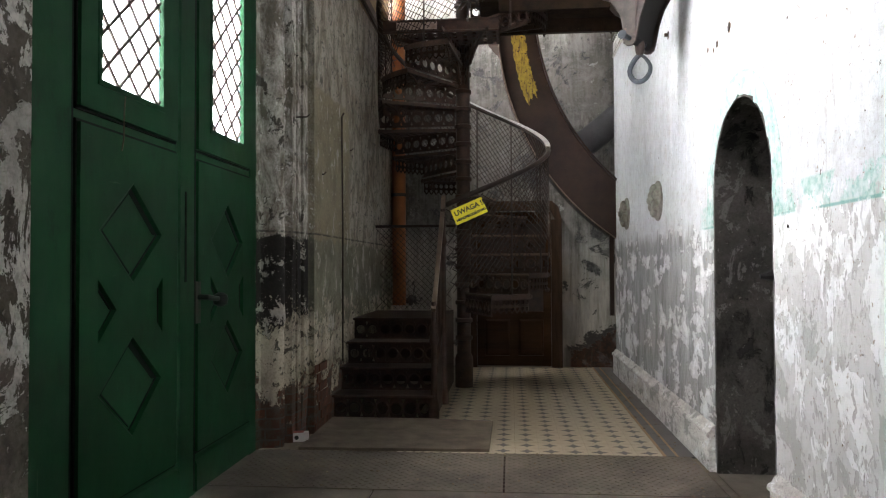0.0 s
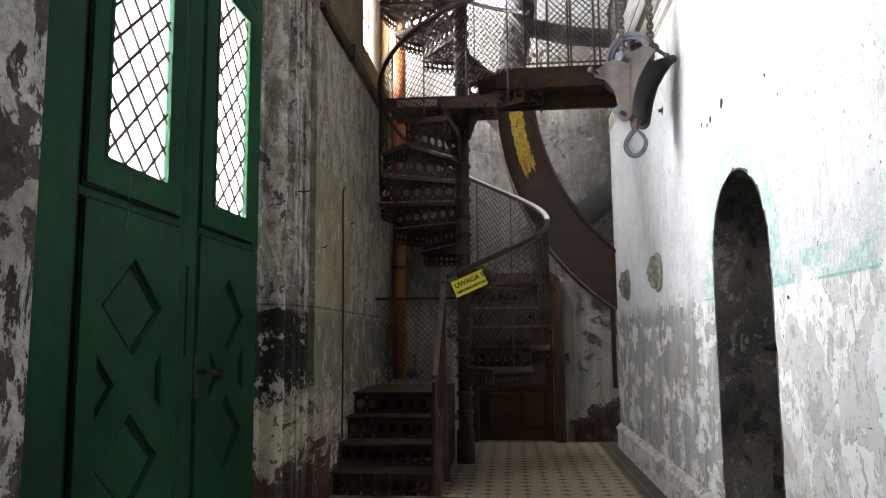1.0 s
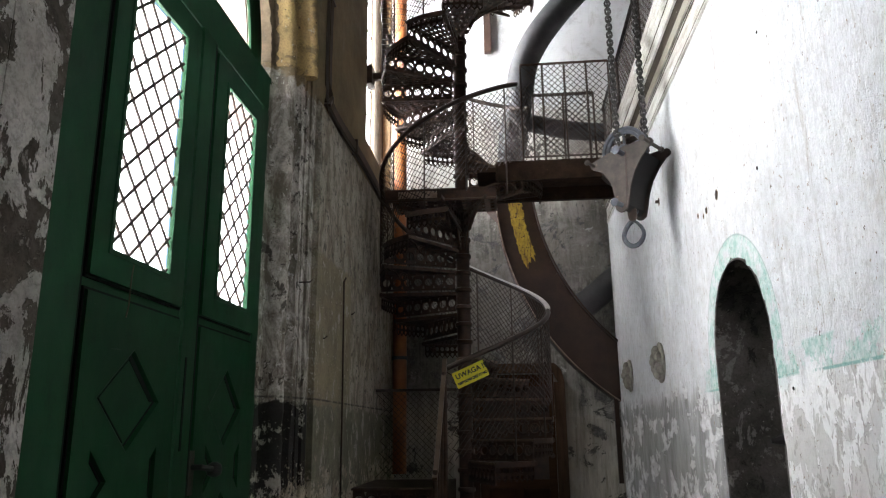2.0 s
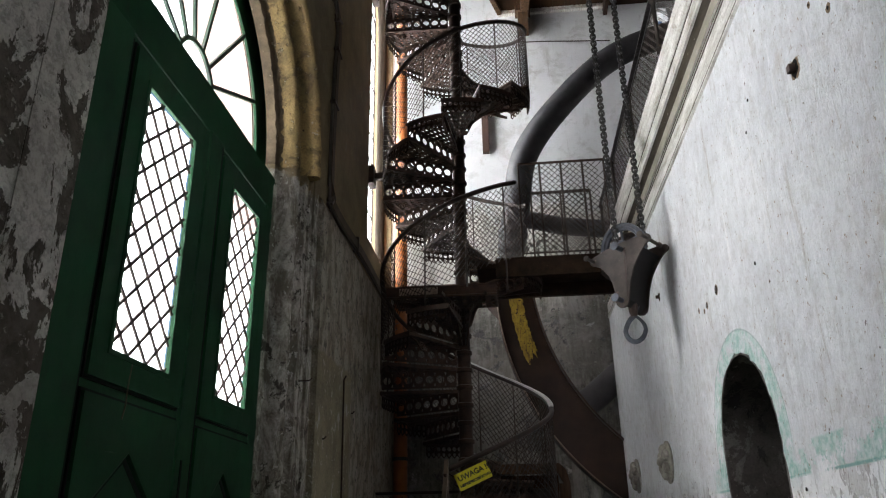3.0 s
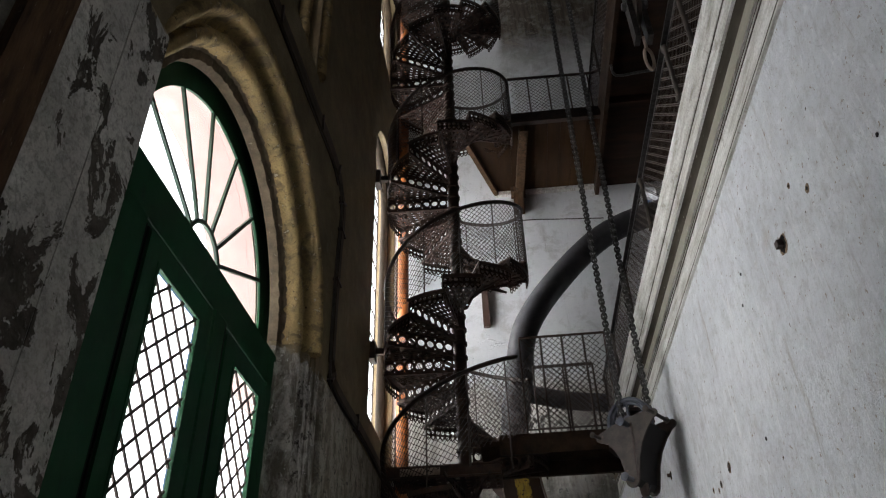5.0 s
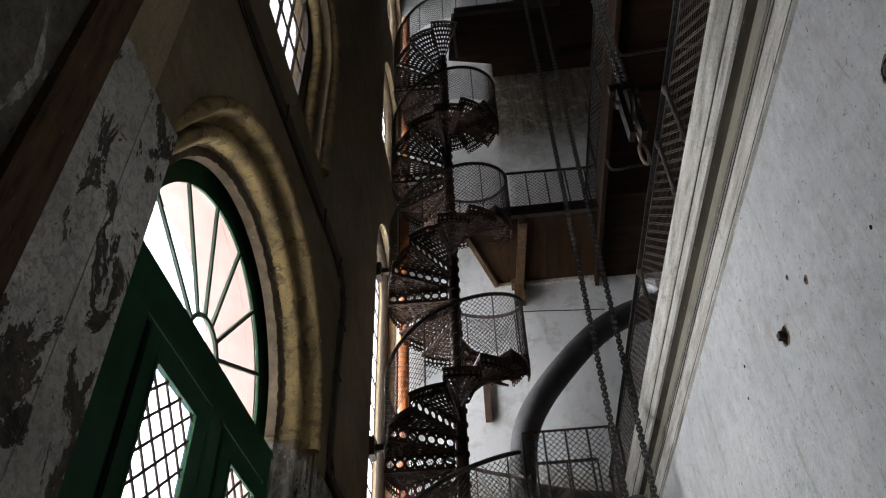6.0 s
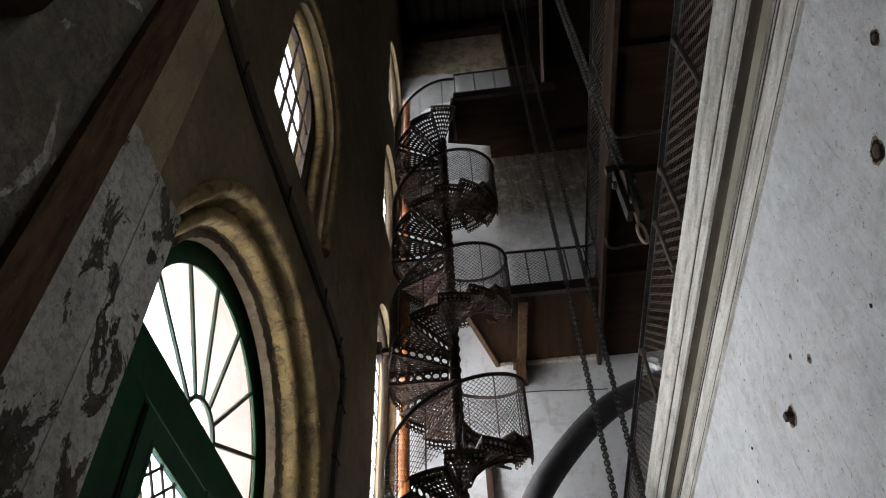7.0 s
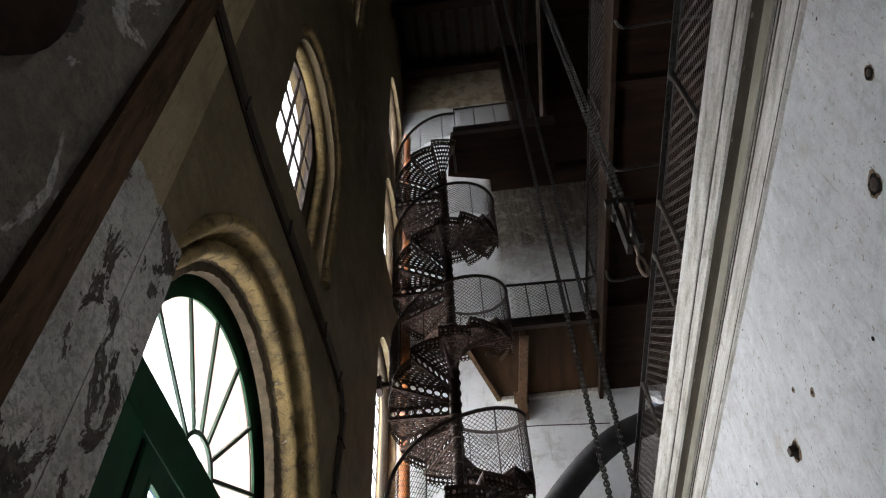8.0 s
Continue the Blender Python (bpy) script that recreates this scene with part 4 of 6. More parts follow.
def gate_leaf(y0, y1, ly0, ly1, gate, node):
    X = -1.80
    c, hw = (ly0 + ly1) / 2, (ly1 - ly0) / 2
    cuts = [[(c + hw * 1.0 * math.cos(t), zc + 0.232 * math.sin(t)) for t in (0, math.pi / 2, math.pi, 1.5 * math.pi)] for zc in (1.467, 0.74)]
    for s in (-1, 1):
        e = c + s * hw * 1.04
        cuts.append([(e, 1.25), (e, 0.97), (e - s * 0.15, 1.11)])
    light = [(ly0, 2.13), (ly1, 2.13), (ly1, 3.52), (ly0, 3.52)]
    body = Mesh().holed([(y0, 0.006), (y1, 0.006), (y1, 3.72), (y0, 3.72)], [[(ly0 - 0.04, 2.09), (ly1 + 0.05, 2.09), (ly1 + 0.05, 3.56), (ly0 - 0.04, 3.56)]], X - 0.03, X - 0.014)
    leaf = part("door_leaf", body, GREEN, gate, "green painted gate leaf with worn paint")
    # raised boards: the upper one round the window, the lower one with sunk lozenges
    part("upper_board", Mesh().holed([(y0 + 0.035, 1.985), (y1 - 0.03, 1.985), (y1 - 0.03, 3.67), (y0 + 0.035, 3.67)], [[(ly0 - 0.015, 2.115), (ly1 + 0.018, 2.115), (ly1 + 0.018, 3.535), (ly0 - 0.015, 3.535)]], X - 0.0145, X + 0.012), GREEN, leaf)
    part("lower_board", Mesh().holed([(y0 + 0.035, 0.25), (y1 - 0.03, 0.25), (y1 - 0.03, 1.915), (y0 + 0.035, 1.915)], cuts, X - 0.0145, X + 0.012), GREEN, leaf)
    # dark frame painting the shade beside the raised boards
    m = Mesh()
    for a, b, w in ((y0 + 0.022, y1 - 0.017, 1.97), (y0 + 0.022, y1 - 0.017, 0.235)):
        t = 3.685 if w > 1 else 1.93
        frame_rect(m, a, b, w, t, 0.011, X - 0.0145, X - 0.003)
    part("bead", m, JOINTSHADE, leaf, "dark line painted as edge shade round the raised boards")
    m = Mesh()
    frame_rect(m, ly0 - 0.026, ly1 + 0.026, 2.104, 3.546, 0.026, X + 0.012, X + 0.019)
    part("window_frame", m, GREEN, leaf)
    for q in cuts:
        m = Mesh()
        sunk(m, q, X - 0.0135, X + 0.0115, 0.03)
        part("lozenge" if len(q) == 4 else "triangle", m, GREEN, leaf, "sunk panel in the gate board", 0)
        g = [sum(p[j] for p in q) / len(q) for j in (0, 1)]
        # near-black strips on the panel floor, painting shade along its sides
        m, rim = Mesh(), Mesh()
        for k in range(len(q)):
            p0, p1 = q[k], q[(k + 1) % len(q)]
            far = (p0[0] + p1[0]) / 2 > g[0] + 0.01
            wide = 0.19 if far and (p0[1] + p1[1]) / 2 > g[1] - 0.01 else 0.08 if far else 0.055  # widest on the upper far edge, where shade falls
            i0, i1 = (tuple(p[j] + (g[j] - p[j]) * wide for j in (0, 1)) for p in (p0, p1))
            o0, o1 = (tuple(p[j] + (g[j] - p[j]) * 0.02 for j in (0, 1)) for p in (p0, p1))
            m.prism([o0, o1, i1, i0], X - 0.0128, X - 0.0095)
            if not far and len(q) == 4:
                # dark line inside the panel's nearer sides, and a dull line along the board's rim
                lower = (p0[1] + p1[1]) / 2 < g[1]
                e = [tuple(p[j] + (g[j] - p[j]) * f for j in (0, 1)) for p, f in ((p0, 0.165), (p1, 0.165), (p1, 0.20 if lower else 0.178), (p0, 0.20 if lower else 0.178))]
                m.prism(e, X - 0.0128, X - 0.0088)
                e = [tuple(p[j] + (g[j] - p[j]) * f for j in (0, 1)) for p, f in ((p0, -0.012), (p1, -0.012), (p1, -0.03), (p0, -0.03))]
                rim.prism(e, X + 0.0115, X + 0.0128)
        part("open_joint", m, JOINTSHADE, leaf, "dark strip painted as shade in a sunk panel", 0)
        if rim.v:
            part("worn_rim", rim, GREEN_DARK, leaf, "dull line along the cut edge of the gate board", 0)
    part("kick_board", Mesh().prism([(X - 0.014, 0.03), (X + 0.02, 0.03), (X + 0.02, 0.18), (X + 0.006, 0.21), (X - 0.014, 0.22)], y0 + 0.01, y1 - 0.01, "y"), GREEN, leaf)
    m = Mesh()
    for a, b in clipped(ly0, ly1, 2.13, 3.52, 0.1845, 0.1715, *node):
        m.tube([(X - 0.004, *a), (X - 0.004, *b)], 0.0098, 6)
    part("lattice", m, IRON, leaf, "black diamond window lattice")
    pane = part("pane", Mesh().box((X - 0.018, ly0, 2.13), (X - 0.015, ly1, 3.52)), GLASS, leaf, "bright clear window pane", 0)
    pane.visible_shadow = False
    return leaf


def green_gate():
    g = thing("gate", "green painted double gate with latticed windows and fanlight", "gate")
    X = -1.80
    part("jamb", Mesh().box((X - 0.08, 2.55, 0), (X - 0.005, 2.86, 4.0)), GREEN, g)
    part("jamb", Mesh().box((X - 0.08, 4.955, 0), (X - 0.005, 5.08, 4.0)), GREEN, g)
    gate_leaf(2.865, 3.83, 3.05, 3.62, g, (3.132, 3.249))
    right = gate_leaf(4.03, 4.95, 4.25, 4.765, g, (4.418, 3.092))
    part("meeting_post", Mesh().prism([(3.835, 0.02), (4.025, 0.02), (4.025, 3.72), (3.835, 3.72)], X - 0.05, X + 0.012), GREEN, g)
    part("bolt_slot", Mesh().box((X + 0.0125, 3.885, 1.22), (X + 0.017, 3.905, 1.72)), JOINTSHADE, g, "dark slot of a sliding bolt")
    part("meeting_joint", Mesh().box((X + 0.0118, 4.008, 0.04), (X + 0.0135, 4.0245, 3.70)), JOINTSHADE, g, "dark joint where the leaves meet")
    part("hinge_joint", Mesh().box((X - 0.0142, 2.866, 0.04), (X - 0.0125, 2.886, 3.70)), JOINTSHADE, g, "dark joint along the hinges")
    m = Mesh().box((X - 0.03, 4.035, 0.98), (X + 0.012, 4.10, 1.22))
    lock = part("lock_plate", m, IRON, right, "dark iron lock plate")
    h = Mesh().tube([(X, 4.07, 1.13), (X + 0.07, 4.07, 1.13), (X + 0.075, 4.1, 1.125), (X + 0.075, 4.21, 1.115)], 0.016, 8)
    h.lathe([(0.015, -0.042), (0.04, -0.028), (0.046, 0.0), (0.04, 0.028), (0.015, 0.042)], 12, (X + 0.075, 4.235, 1.11))
    part("door_handle", h, NEARBLACK, right, "black iron lever handle")
    part("transom", Mesh().prism([(X - 0.1, 3.725), (X - 0.008, 3.725), (X + 0.004, 3.745), (X + 0.004, 3.94), (X + 0.014, 3.955), (X + 0.014, 3.985), (X - 0.1, 3.985)], 2.55, 5.046, "y"), GREEN, g)
    # fanlight
    F, c, z, r = -1.965, 3.86, 4.13, 1.16
    N = 36
    ring_o = [(3.80 + 1.485 * math.cos(math.pi * i / N), z + 1.485 * math.sin(math.pi * i / N)) for i in range(N + 1)]
    ring_i = [(c + r * math.cos(math.pi * i / N), z + r * math.sin(math.pi * i / N)) for i in range(N + 1)]
    m = Mesh().holed(ring_o + ring_i[::-1], [], F - 0.008, F + 0.012)
    fan = part("fanlight", m, GREEN, g, "green semicircular fanlight with radiating bars")
    part("fanlight_base", Mesh().box((F - 0.04, 2.6, 3.9), (F + 0.04, 5.07, 4.14)).box((F - 0.03, 2.32, 4.03), (F + 0.03, 5.28, 4.13)), GREEN, fan)
    m = Mesh()
    for k in range(1, 7):
        a = math.pi * k / 7
        part("glazing_bar", Mesh().tube([(F, c + 0.28 * math.cos(a), z + 0.28 * math.sin(a)), (F, c + (r + 0.01) * math.cos(a), z + (r + 0.01) * math.sin(a))], 0.012, flat=(0.022, 0.03)), GREEN_DARK, fan)
    part("fan_hub", Mesh().tube(arc(c, z, 0.27, 0, 180, 18, F), 0.02, 6), GREEN_DARK, fan)
    ring = [(c + r * math.cos(math.pi * i / N), z + r * math.sin(math.pi * i / N)) for i in range(N + 1)]
    pane = part("pane", Mesh().prism(ring, F - 0.012, F - 0.008), GLASS, fan, "frosted bright fan panes", 0)
    pane.visible_shadow = False
    return g


green_gate()

# stone mouldings round the openings


def moulding(name, c, r, spring, z0, x, t, label, end=180.0, material=None):
    rnd = random.Random(int(r * 1000))
    path = [(x, c + r, z0)] + arc(c, spring, r, 0, end, 56, x)
    if end == 180.0:
        path.append((x, c - r, z0))
    else:
        path += [(x - 0.06, path[-1][1] - 0.01, path[-1][2] - 0.08), (x - 0.2, path[-1][1] - 0.01, path[-1][2] - 0.1)]
    return solid(name, Mesh().tube(path, [t * rnd.uniform(0.955, 1.03) for _ in path], 12), material or STONE, label, "moulding", kind="structure")


SURROUND = ((1.25, -1.845), (1.262, -1.805), (1.29, -1.80), (1.325, -1.79), (1.335, -1.76), (1.338, -1.72), (1.352, -1.675), (1.38, -1.645), (1.415, -1.64), (1.442, -1.66), (1.452, -1.695), (1.462, -1.70), (1.49, -1.665), (1.502, -1.63),
            (1.506, -1.57), (1.516, -1.535), (1.536, -1.512), (1.562, -1.505), (1.588, -1.514), (1.606, -1.54), (1.612, -1.575), (1.612, -1.61), (1.612, -1.75), (1.25, -1.88))


def surround(name, prof, rows, material, label, seed):
    """Sweeps a stepped profile through stations given as (height, direction, rise) of the arch."""
    m = Mesh()
    n_ = len(prof)
    rnd = random.Random(seed)
    v, f = [], []
    for z_, ang, turn in rows:
        for k, (r, x) in enumerate(prof):
            w = rnd.gauss(0, 0.0036) if 0 < k < n_ - 2 else 0
            x = x - 0.13 * max(0.0, (ang - 154.0) / 14.0)
            v.append((x + w, 3.80 + (r + w) * math.cos(radians(ang)), z_ + (r + w) * math.sin(radians(ang)) * turn))
    for q in range(len(rows) - 1):
        for k in range(n_):
            e = (k + 1) % n_
            f.append((q * n_ + k, q * n_ + e, (q + 1) * n_ + e, (q + 1) * n_ + k))
    f += [tuple(range(n_ - 1, -1, -1)), tuple(range((len(rows) - 1) * n_, len(rows) * n_))]
    m.add(v, f)
    return solid(name, m, material, label, "moulding", kind="structure", smooth=50.0)


ARCH = [(DS, a_ * 1.5, 1) for a_ in range(113)]
surround("arch_splay", SURROUND[:5] + ((1.335, -1.86), (1.25, -1.88)), ARCH, SPLAY, "brown flaking splay inside the gate arch", 8)
surround("arch_moulding", ((1.337, -1.86),) + SURROUND[4:-1] + ((1.337, -1.88),), ARCH, STONE, "chipped ochre stone moulding round the gate arch", 9)
surround("arch_moulding_foot", [(r, min(q, -1.612)) for r, q in SURROUND], [(0.004 + (DS - 0.006) * k / 40, 0, 0) for k in range(41)], PLASTER_L, "limewashed moulded jamb beside the gate", 10)
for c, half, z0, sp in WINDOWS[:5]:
    # lowest stair window takes the shaded copy of the reveal
    moulding("window_moulding", c, half - 0.05, sp + 0.05, z0, -1.76, 0.07, "round moulding of an arched window", 180.0 if c > 5 else 150.0, (REVEALSHADE if z0 < 5 else REVEAL) if c > 5 else STONE)
    if c < 5:
        moulding("window_moulding", c, half + 0.12, sp, z0, -1.6, 0.075, "outer round moulding of an arched window", 150.0)


def hall_window(w, k):
    c, half, z0, sp = w
    ob = thing(f"window_{k}", "arched window with a dark leaded grid", "window", kind="structure")
    X = -1.87 if c < 5 else -1.85
    thin = c > 5
    m = Mesh()
    o = arch(c, half + 0.02, z0 - 0.02, sp)
    i_ = arch(c, half - (0.02 if thin else 0.05), z0 + 0.05, sp)
    m.holed(o, [i_], X - (0.007 if thin else 0.03), X + (0.007 if thin else 0.03))
    part("window_frame", m, IRON, ob)
    m = Mesh()
    h = sp + half - z0
    for j in range(2, 3) if thin else range(1, 5):
        y = c - half + 2 * half * j / 5
        top = sp + math.sqrt(max(0, half * half - (y - c) ** 2))
        m.tube([(X, y, z0), (X, y, top)], 0.017 if thin else 0.021, 5)
    for j in range(1, int(h / 0.42)):
        z = z0 + j * 0.42
        e = half if z < sp else math.sqrt(max(0, half * half - (z - sp) ** 2))
        m.tube([(X, c - e, z), (X, c + e, z)], 0.012 if thin else 0.016, 5)
    part("glazing_bars", m, IRON, ob, "dark leaded glazing bars")
    pane = part("pane", Mesh().prism(arch(c, half - (0.0 if thin else 0.04), z0 + 0.04, sp), X - 0.006, X - 0.002), GLASS, ob, "", 0)
    pane.visible_shadow = False


for k, w in enumerate(LIGHTS):
    hall_window(w, k + 1)

# ---- spiral staircase ----
SX, SY, SR, CR = -0.505, 7.95, 0.92, 0.075
RISE, NTURN = 0.191, 13
STEP = 360.0 / NTURN


def polar(r, a, z):
    return (SX + r * math.cos(radians(a)), SY + r * math.sin(radians(a)), z)


def pierced(m, at, hole, d0, d1):
    """One cell of openwork: at(u, v, d) places a point of the unit cell, hole lists eight points round the opening."""
    o = [(0, 0), (0.5, 0), (1, 0), (1, 0.5), (1, 1), (0.5, 1), (0, 1), (0, 0.5)]
    v = [at(*k, d0) for k in o] + [at(*k, d0) for k in hole] + [at(*k, d1) for k in o] + [at(*k, d1) for k in hole]
    f = []
    for k in range(8):
        e = (k + 1) % 8
        f += [(k, e, 8 + e, 8 + k), (16 + e, 16 + k, 24 + k, 24 + e), (8 + k, 8 + e, 24 + e, 24 + k)]
    m.add(v, f)


def leaf_hole(rnd, size):
    """A leaf-like opening inside a unit cell, starting at its lower left."""
    a, w = rnd.uniform(-0.5, 0.5), rnd.uniform(0.62, 1.0)
    out = []
    for k in range(8):
        t = math.pi * 1.25 + math.pi / 4 * k
        r = size * (1.0 if k % 2 else 0.92) * rnd.uniform(0.86, 1.08)
        du, dv = r * math.cos(t), r * w * math.sin(t)
        out.append((0.5 + du * math.cos(a) - dv * math.sin(a), 0.5 + du * math.sin(a) + dv * math.cos(a)))
    return out


def tread_mesh():
    """A pierced cast-iron wedge, its first edge on +x: leafy openwork inside a comb of slots."""
    m = Mesh()
    rnd = random.Random(12)
    wedge = radians(STEP * 1.06)
    rings = ((0.10, 0.19, 2), (0.19, 0.28, 3), (0.28, 0.37, 4), (0.37, 0.46, 5), (0.46, 0.55, 5), (0.55, 0.64, 6), (0.64, 0.73, 7), (0.73, 0.82, 8), (0.82, SR, 13))
    for r0, r1, na in rings:
        for j in range(na):
            a0, a1 = wedge * j / na, wedge * (j + 1) / na

            def p(u, v, z):
                r, a = r0 + (r1 - r0) * u, a0 + (a1 - a0) * v
                return (r * math.cos(a), r * math.sin(a), z)
            hole = leaf_hole(rnd, 0.37) if na < 13 else [(0.12, 0.24), (0.5, 0.2), (0.88, 0.24), (0.9, 0.5), (0.88, 0.76), (0.5, 0.8), (0.12, 0.76), (0.1, 0.5)]
            pierced(m, p, hole, 0, -0.014)
    # solid rims
    for a in (0.0, wedge):
        m.tube([(0.08 * math.cos(a), 0.08 * math.sin(a), -0.012), ((SR + 0.015) * math.cos(a), (SR + 0.015) * math.sin(a), -0.012)], 0.014, flat=(0.02, 0.034))
    m.tube([(SR * math.cos(wedge * j / 6), SR * math.sin(wedge * j / 6), -0.012) for j in range(7)], 0.016, flat=(0.016, 0.05))
    return m


def skirt_mesh(h=0.13, cells=7):
    """A pierced band hanging from a tread's outer rim, ending in drops."""
    m = Mesh()
    da = radians(STEP) / cells
    for c in range(cells):
        for row, (z0, z1) in enumerate(((-0.035, -0.035 - h * 0.5), (-0.035 - h * 0.5, -0.035 - h))):
            def p(u, v, d):
                an = da * (c + u)
                w = v if row == 0 else v * (1.15 - 1.1 * abs(u - 0.5))
                return ((SR + d) * math.cos(an), (SR + d) * math.sin(an), z0 + (z1 - z0) * w)
            r = 0.40 if row == 0 else 0.31
            pierced(m, p, [(0.5 + r * math.cos(math.pi * 1.25 + math.pi / 4 * k), 0.48 + r * math.sin(math.pi * 1.25 + math.pi / 4 * k)) for k in range(8)], 0, -0.01)
    return m


def riser_mesh(length=SR - 0.09, h=RISE - 0.03, cells=7, start=0.09):
    """A standing cast plate with a row of ringed holes and small three-cornered ones between, along +x."""
    w = length / cells
    r = min(w, h) * 0.37
    holes = [[(start + w * (c + 0.5) + r * math.cos(math.pi * k / 8), r * math.sin(math.pi * k / 8)) for k in range(16)] for c in range(cells)]
    q, e = w * 0.12, h * 0.12
    for c in range(1, cells):
        for s in (-1, 1):
            x = start + w * c
            holes.append([(x - q, s * (h / 2 - 0.006)), (x + q, s * (h / 2 - 0.006)), (x, s * (h / 2 - 0.006 - 2 * e))])
    m = Mesh().holed([(start, -h / 2), (start + length, -h / 2), (start + length, h / 2), (start, h / 2)], holes, -0.006, 0.006, "y")
    for c in range(cells):
        cx = start + w * (c + 0.5)
        m.tube([(cx + (r + 0.006) * math.cos(2 * math.pi * k / 14), -0.008, (r + 0.006) * math.sin(2 * math.pi * k / 14)) for k in range(14)], 0.008, 4, close=True)
    m.box((start, -0.012, -h / 2 - 0.014), (start + length, 0.012, -h / 2)).box((start, -0.012, h / 2), (start + length, 0.012, h / 2 + 0.014))
    return m


def bracket_mesh():
    """A scrolled cheek under the outer end of a tread."""
    m = Mesh()
    m.tube([(0.05 * math.cos(t) * (1 - t / 14), 0, 0.05 * math.sin(t) * (1 - t / 14)) for t in [k * 0.5 for k in range(22)]], 0.008, 5)
    m.tube([(0.05, 0, 0), (0.09, 0, 0.05), (0.16, 0, 0.07), (0.2, 0, 0.1)], 0.01, 5)
    return m


def wire_net(at, length, h, pitch=0.068, r=0.0046):
    """Diamond netting over a surface: at(s, v) gives the place at s metres along and v metres up."""
    m = Mesh()
    k = -int(h / pitch) - 1
    while k * pitch < length:
        for d in (1, -1):
            s0 = k * pitch
            pts = []
            nn = max(3, int(h / 0.12))
            for i in range(nn + 1):
                v = h * i / nn
                s = s0 + (v if d > 0 else h - v)
                if -1e-6 <= s <= length + 1e-6:
                    pts.append(at(s, v))
            if len(pts) > 1:
                m.tube(pts, r, 3)
        k += 1
    return m


def spiral_staircase():
    st = thing("spiral_staircase", "rusty cast-iron spiral staircase with pierced treads and wire-net rail", "staircase")
    A0, A1 = -97.0, 1734.0

    def level(i):
        if i < 5:
            return 0.80 + 0.2105 * i
        return 1.642 + 0.232 * (i - 4) if i < 13 else 3.70 if i < 15 else max(3.93, 0.955 + RISE * i)
    prof = []
    z = 0.0
    while z < 13.5:
        prof += [(CR, z), (CR, z + 0.12), (CR + 0.018, z + 0.13), (CR + 0.018, z + 0.165), (CR, z + 0.175)]
        z += RISE
    prof = [(0.098, 0), (0.098, 0.3), (0.088, 0.34), (CR, 0.36)] + prof[10:]
    part("column", Mesh().lathe(prof, 14, (SX, SY, 0)), RUST, st, "ringed rusty iron column")
    tm, rm, bm_ = tread_mesh().data("tread", RUST, 0), riser_mesh().data("riser", RUST, 40), bracket_mesh().data("scroll", RUST, 40)
    nm = Mesh().box((0.09, -0.012, -0.022), (SR + 0.01, 0.006, 0.006)).data("nosing", NOSING, 0)
    km = skirt_mesh().data("skirt", GIRDER, 0)
    a = A0 + STEP  # the first step rises from the platform of the lower flight
    i = 1
    while a < A1 - STEP + 1:
        z = level(i)
        if i in (13, 14):  # the landing takes their place
            a += STEP
            i += 1
            continue
        t = part("tread", tm, RUST, st)
        t.matrix_basis = Matrix.Translation((SX, SY, z)) @ Matrix.Rotation(radians(a), 4, "Z")
        part("nosing", nm, NOSING, t)
        r = part("riser", rm, RUST, t)
        r.matrix_basis = Matrix.Translation((0, 0, -RISE / 2 - 0.01))
        part("skirt", km, GIRDER, t)
        b = part("scroll", bm_, RUST, t)
        b.matrix_basis = Matrix.Rotation(radians(STEP), 4, "Z") @ Matrix.Translation((SR - 0.22, 0, -0.11))
        a += STEP
        i += 1
    def rail(a):
        h = 0.955 + RISE * ((a - A0) / STEP) + 0.86
        return h + 0.08 + 0.22 * min(1.0, max(0.0, a / 200.0)) if a < 335 else h
    for i in range(1, int((A1 - A0) / STEP)):
        a = A0 + STEP * (i + 0.5)
        z = level(i)
        if not 332 < a < 388:
            part("baluster", Mesh().tube([polar(SR, a, z - 0.02), polar(SR, a, rail(a))], 0.0085, 6), IRON, st)

    for a, b in ((A0, 150.0), (150.0, 332.0), (388.0, 748.0), (748.0, 1108.0), (1108.0, 1468.0), (1468.0, A1)):
        pts = [polar(SR, a + (b - a) * k / 40, rail(a + (b - a) * k / 40)) for k in range(41)]
        if b == 332.0:
            pts = pts[:-4] + [Vector((0.15, 7.36, 4.985))]
        part("handrail", Mesh().tube(pts, 0.026, 10), IRON, st, "dark iron handrail")
        L = radians(b - a) * SR

        def at(s, v, a=a):
            ang = a + math.degrees(s / SR)
            return polar(SR + 0.004, ang, rail(ang) - 0.88 + v)
        part("wire_net", wire_net(at, L, 0.84), IRON, st, "rusty diamond wire netting", 0, "stuff")
    # half landing in front of the column
    deck = Mesh()
    for k in range(11):
        for q in range(5):
            x0_, y0_ = -1.22 + 0.102 * k, 7.28 + 0.115 * q
            deck.holed([(x0_, y0_), (x0_ + 0.102, y0_), (x0_ + 0.102, y0_ + 0.115), (x0_, y0_ + 0.115)], [[(x0_ + 0.051 + 0.03 * math.cos(t), y0_ + 0.057 + 0.036 * math.sin(t)) for t in (0, 1.05, 2.1, 3.14, 4.19, 5.24)]], 3.695, 3.712, "z")
    part("half_landing", deck, RUST, st, "pierced cast-iron landing plate", 0)
    part("fascia", Mesh().prism([(7.262, 3.655), (7.28, 3.655), (7.28, 3.79), (7.262, 3.79), (7.262, 3.775), (7.272, 3.77), (7.272, 3.68), (7.262, 3.67)], -1.27, -0.1), RUST, st)
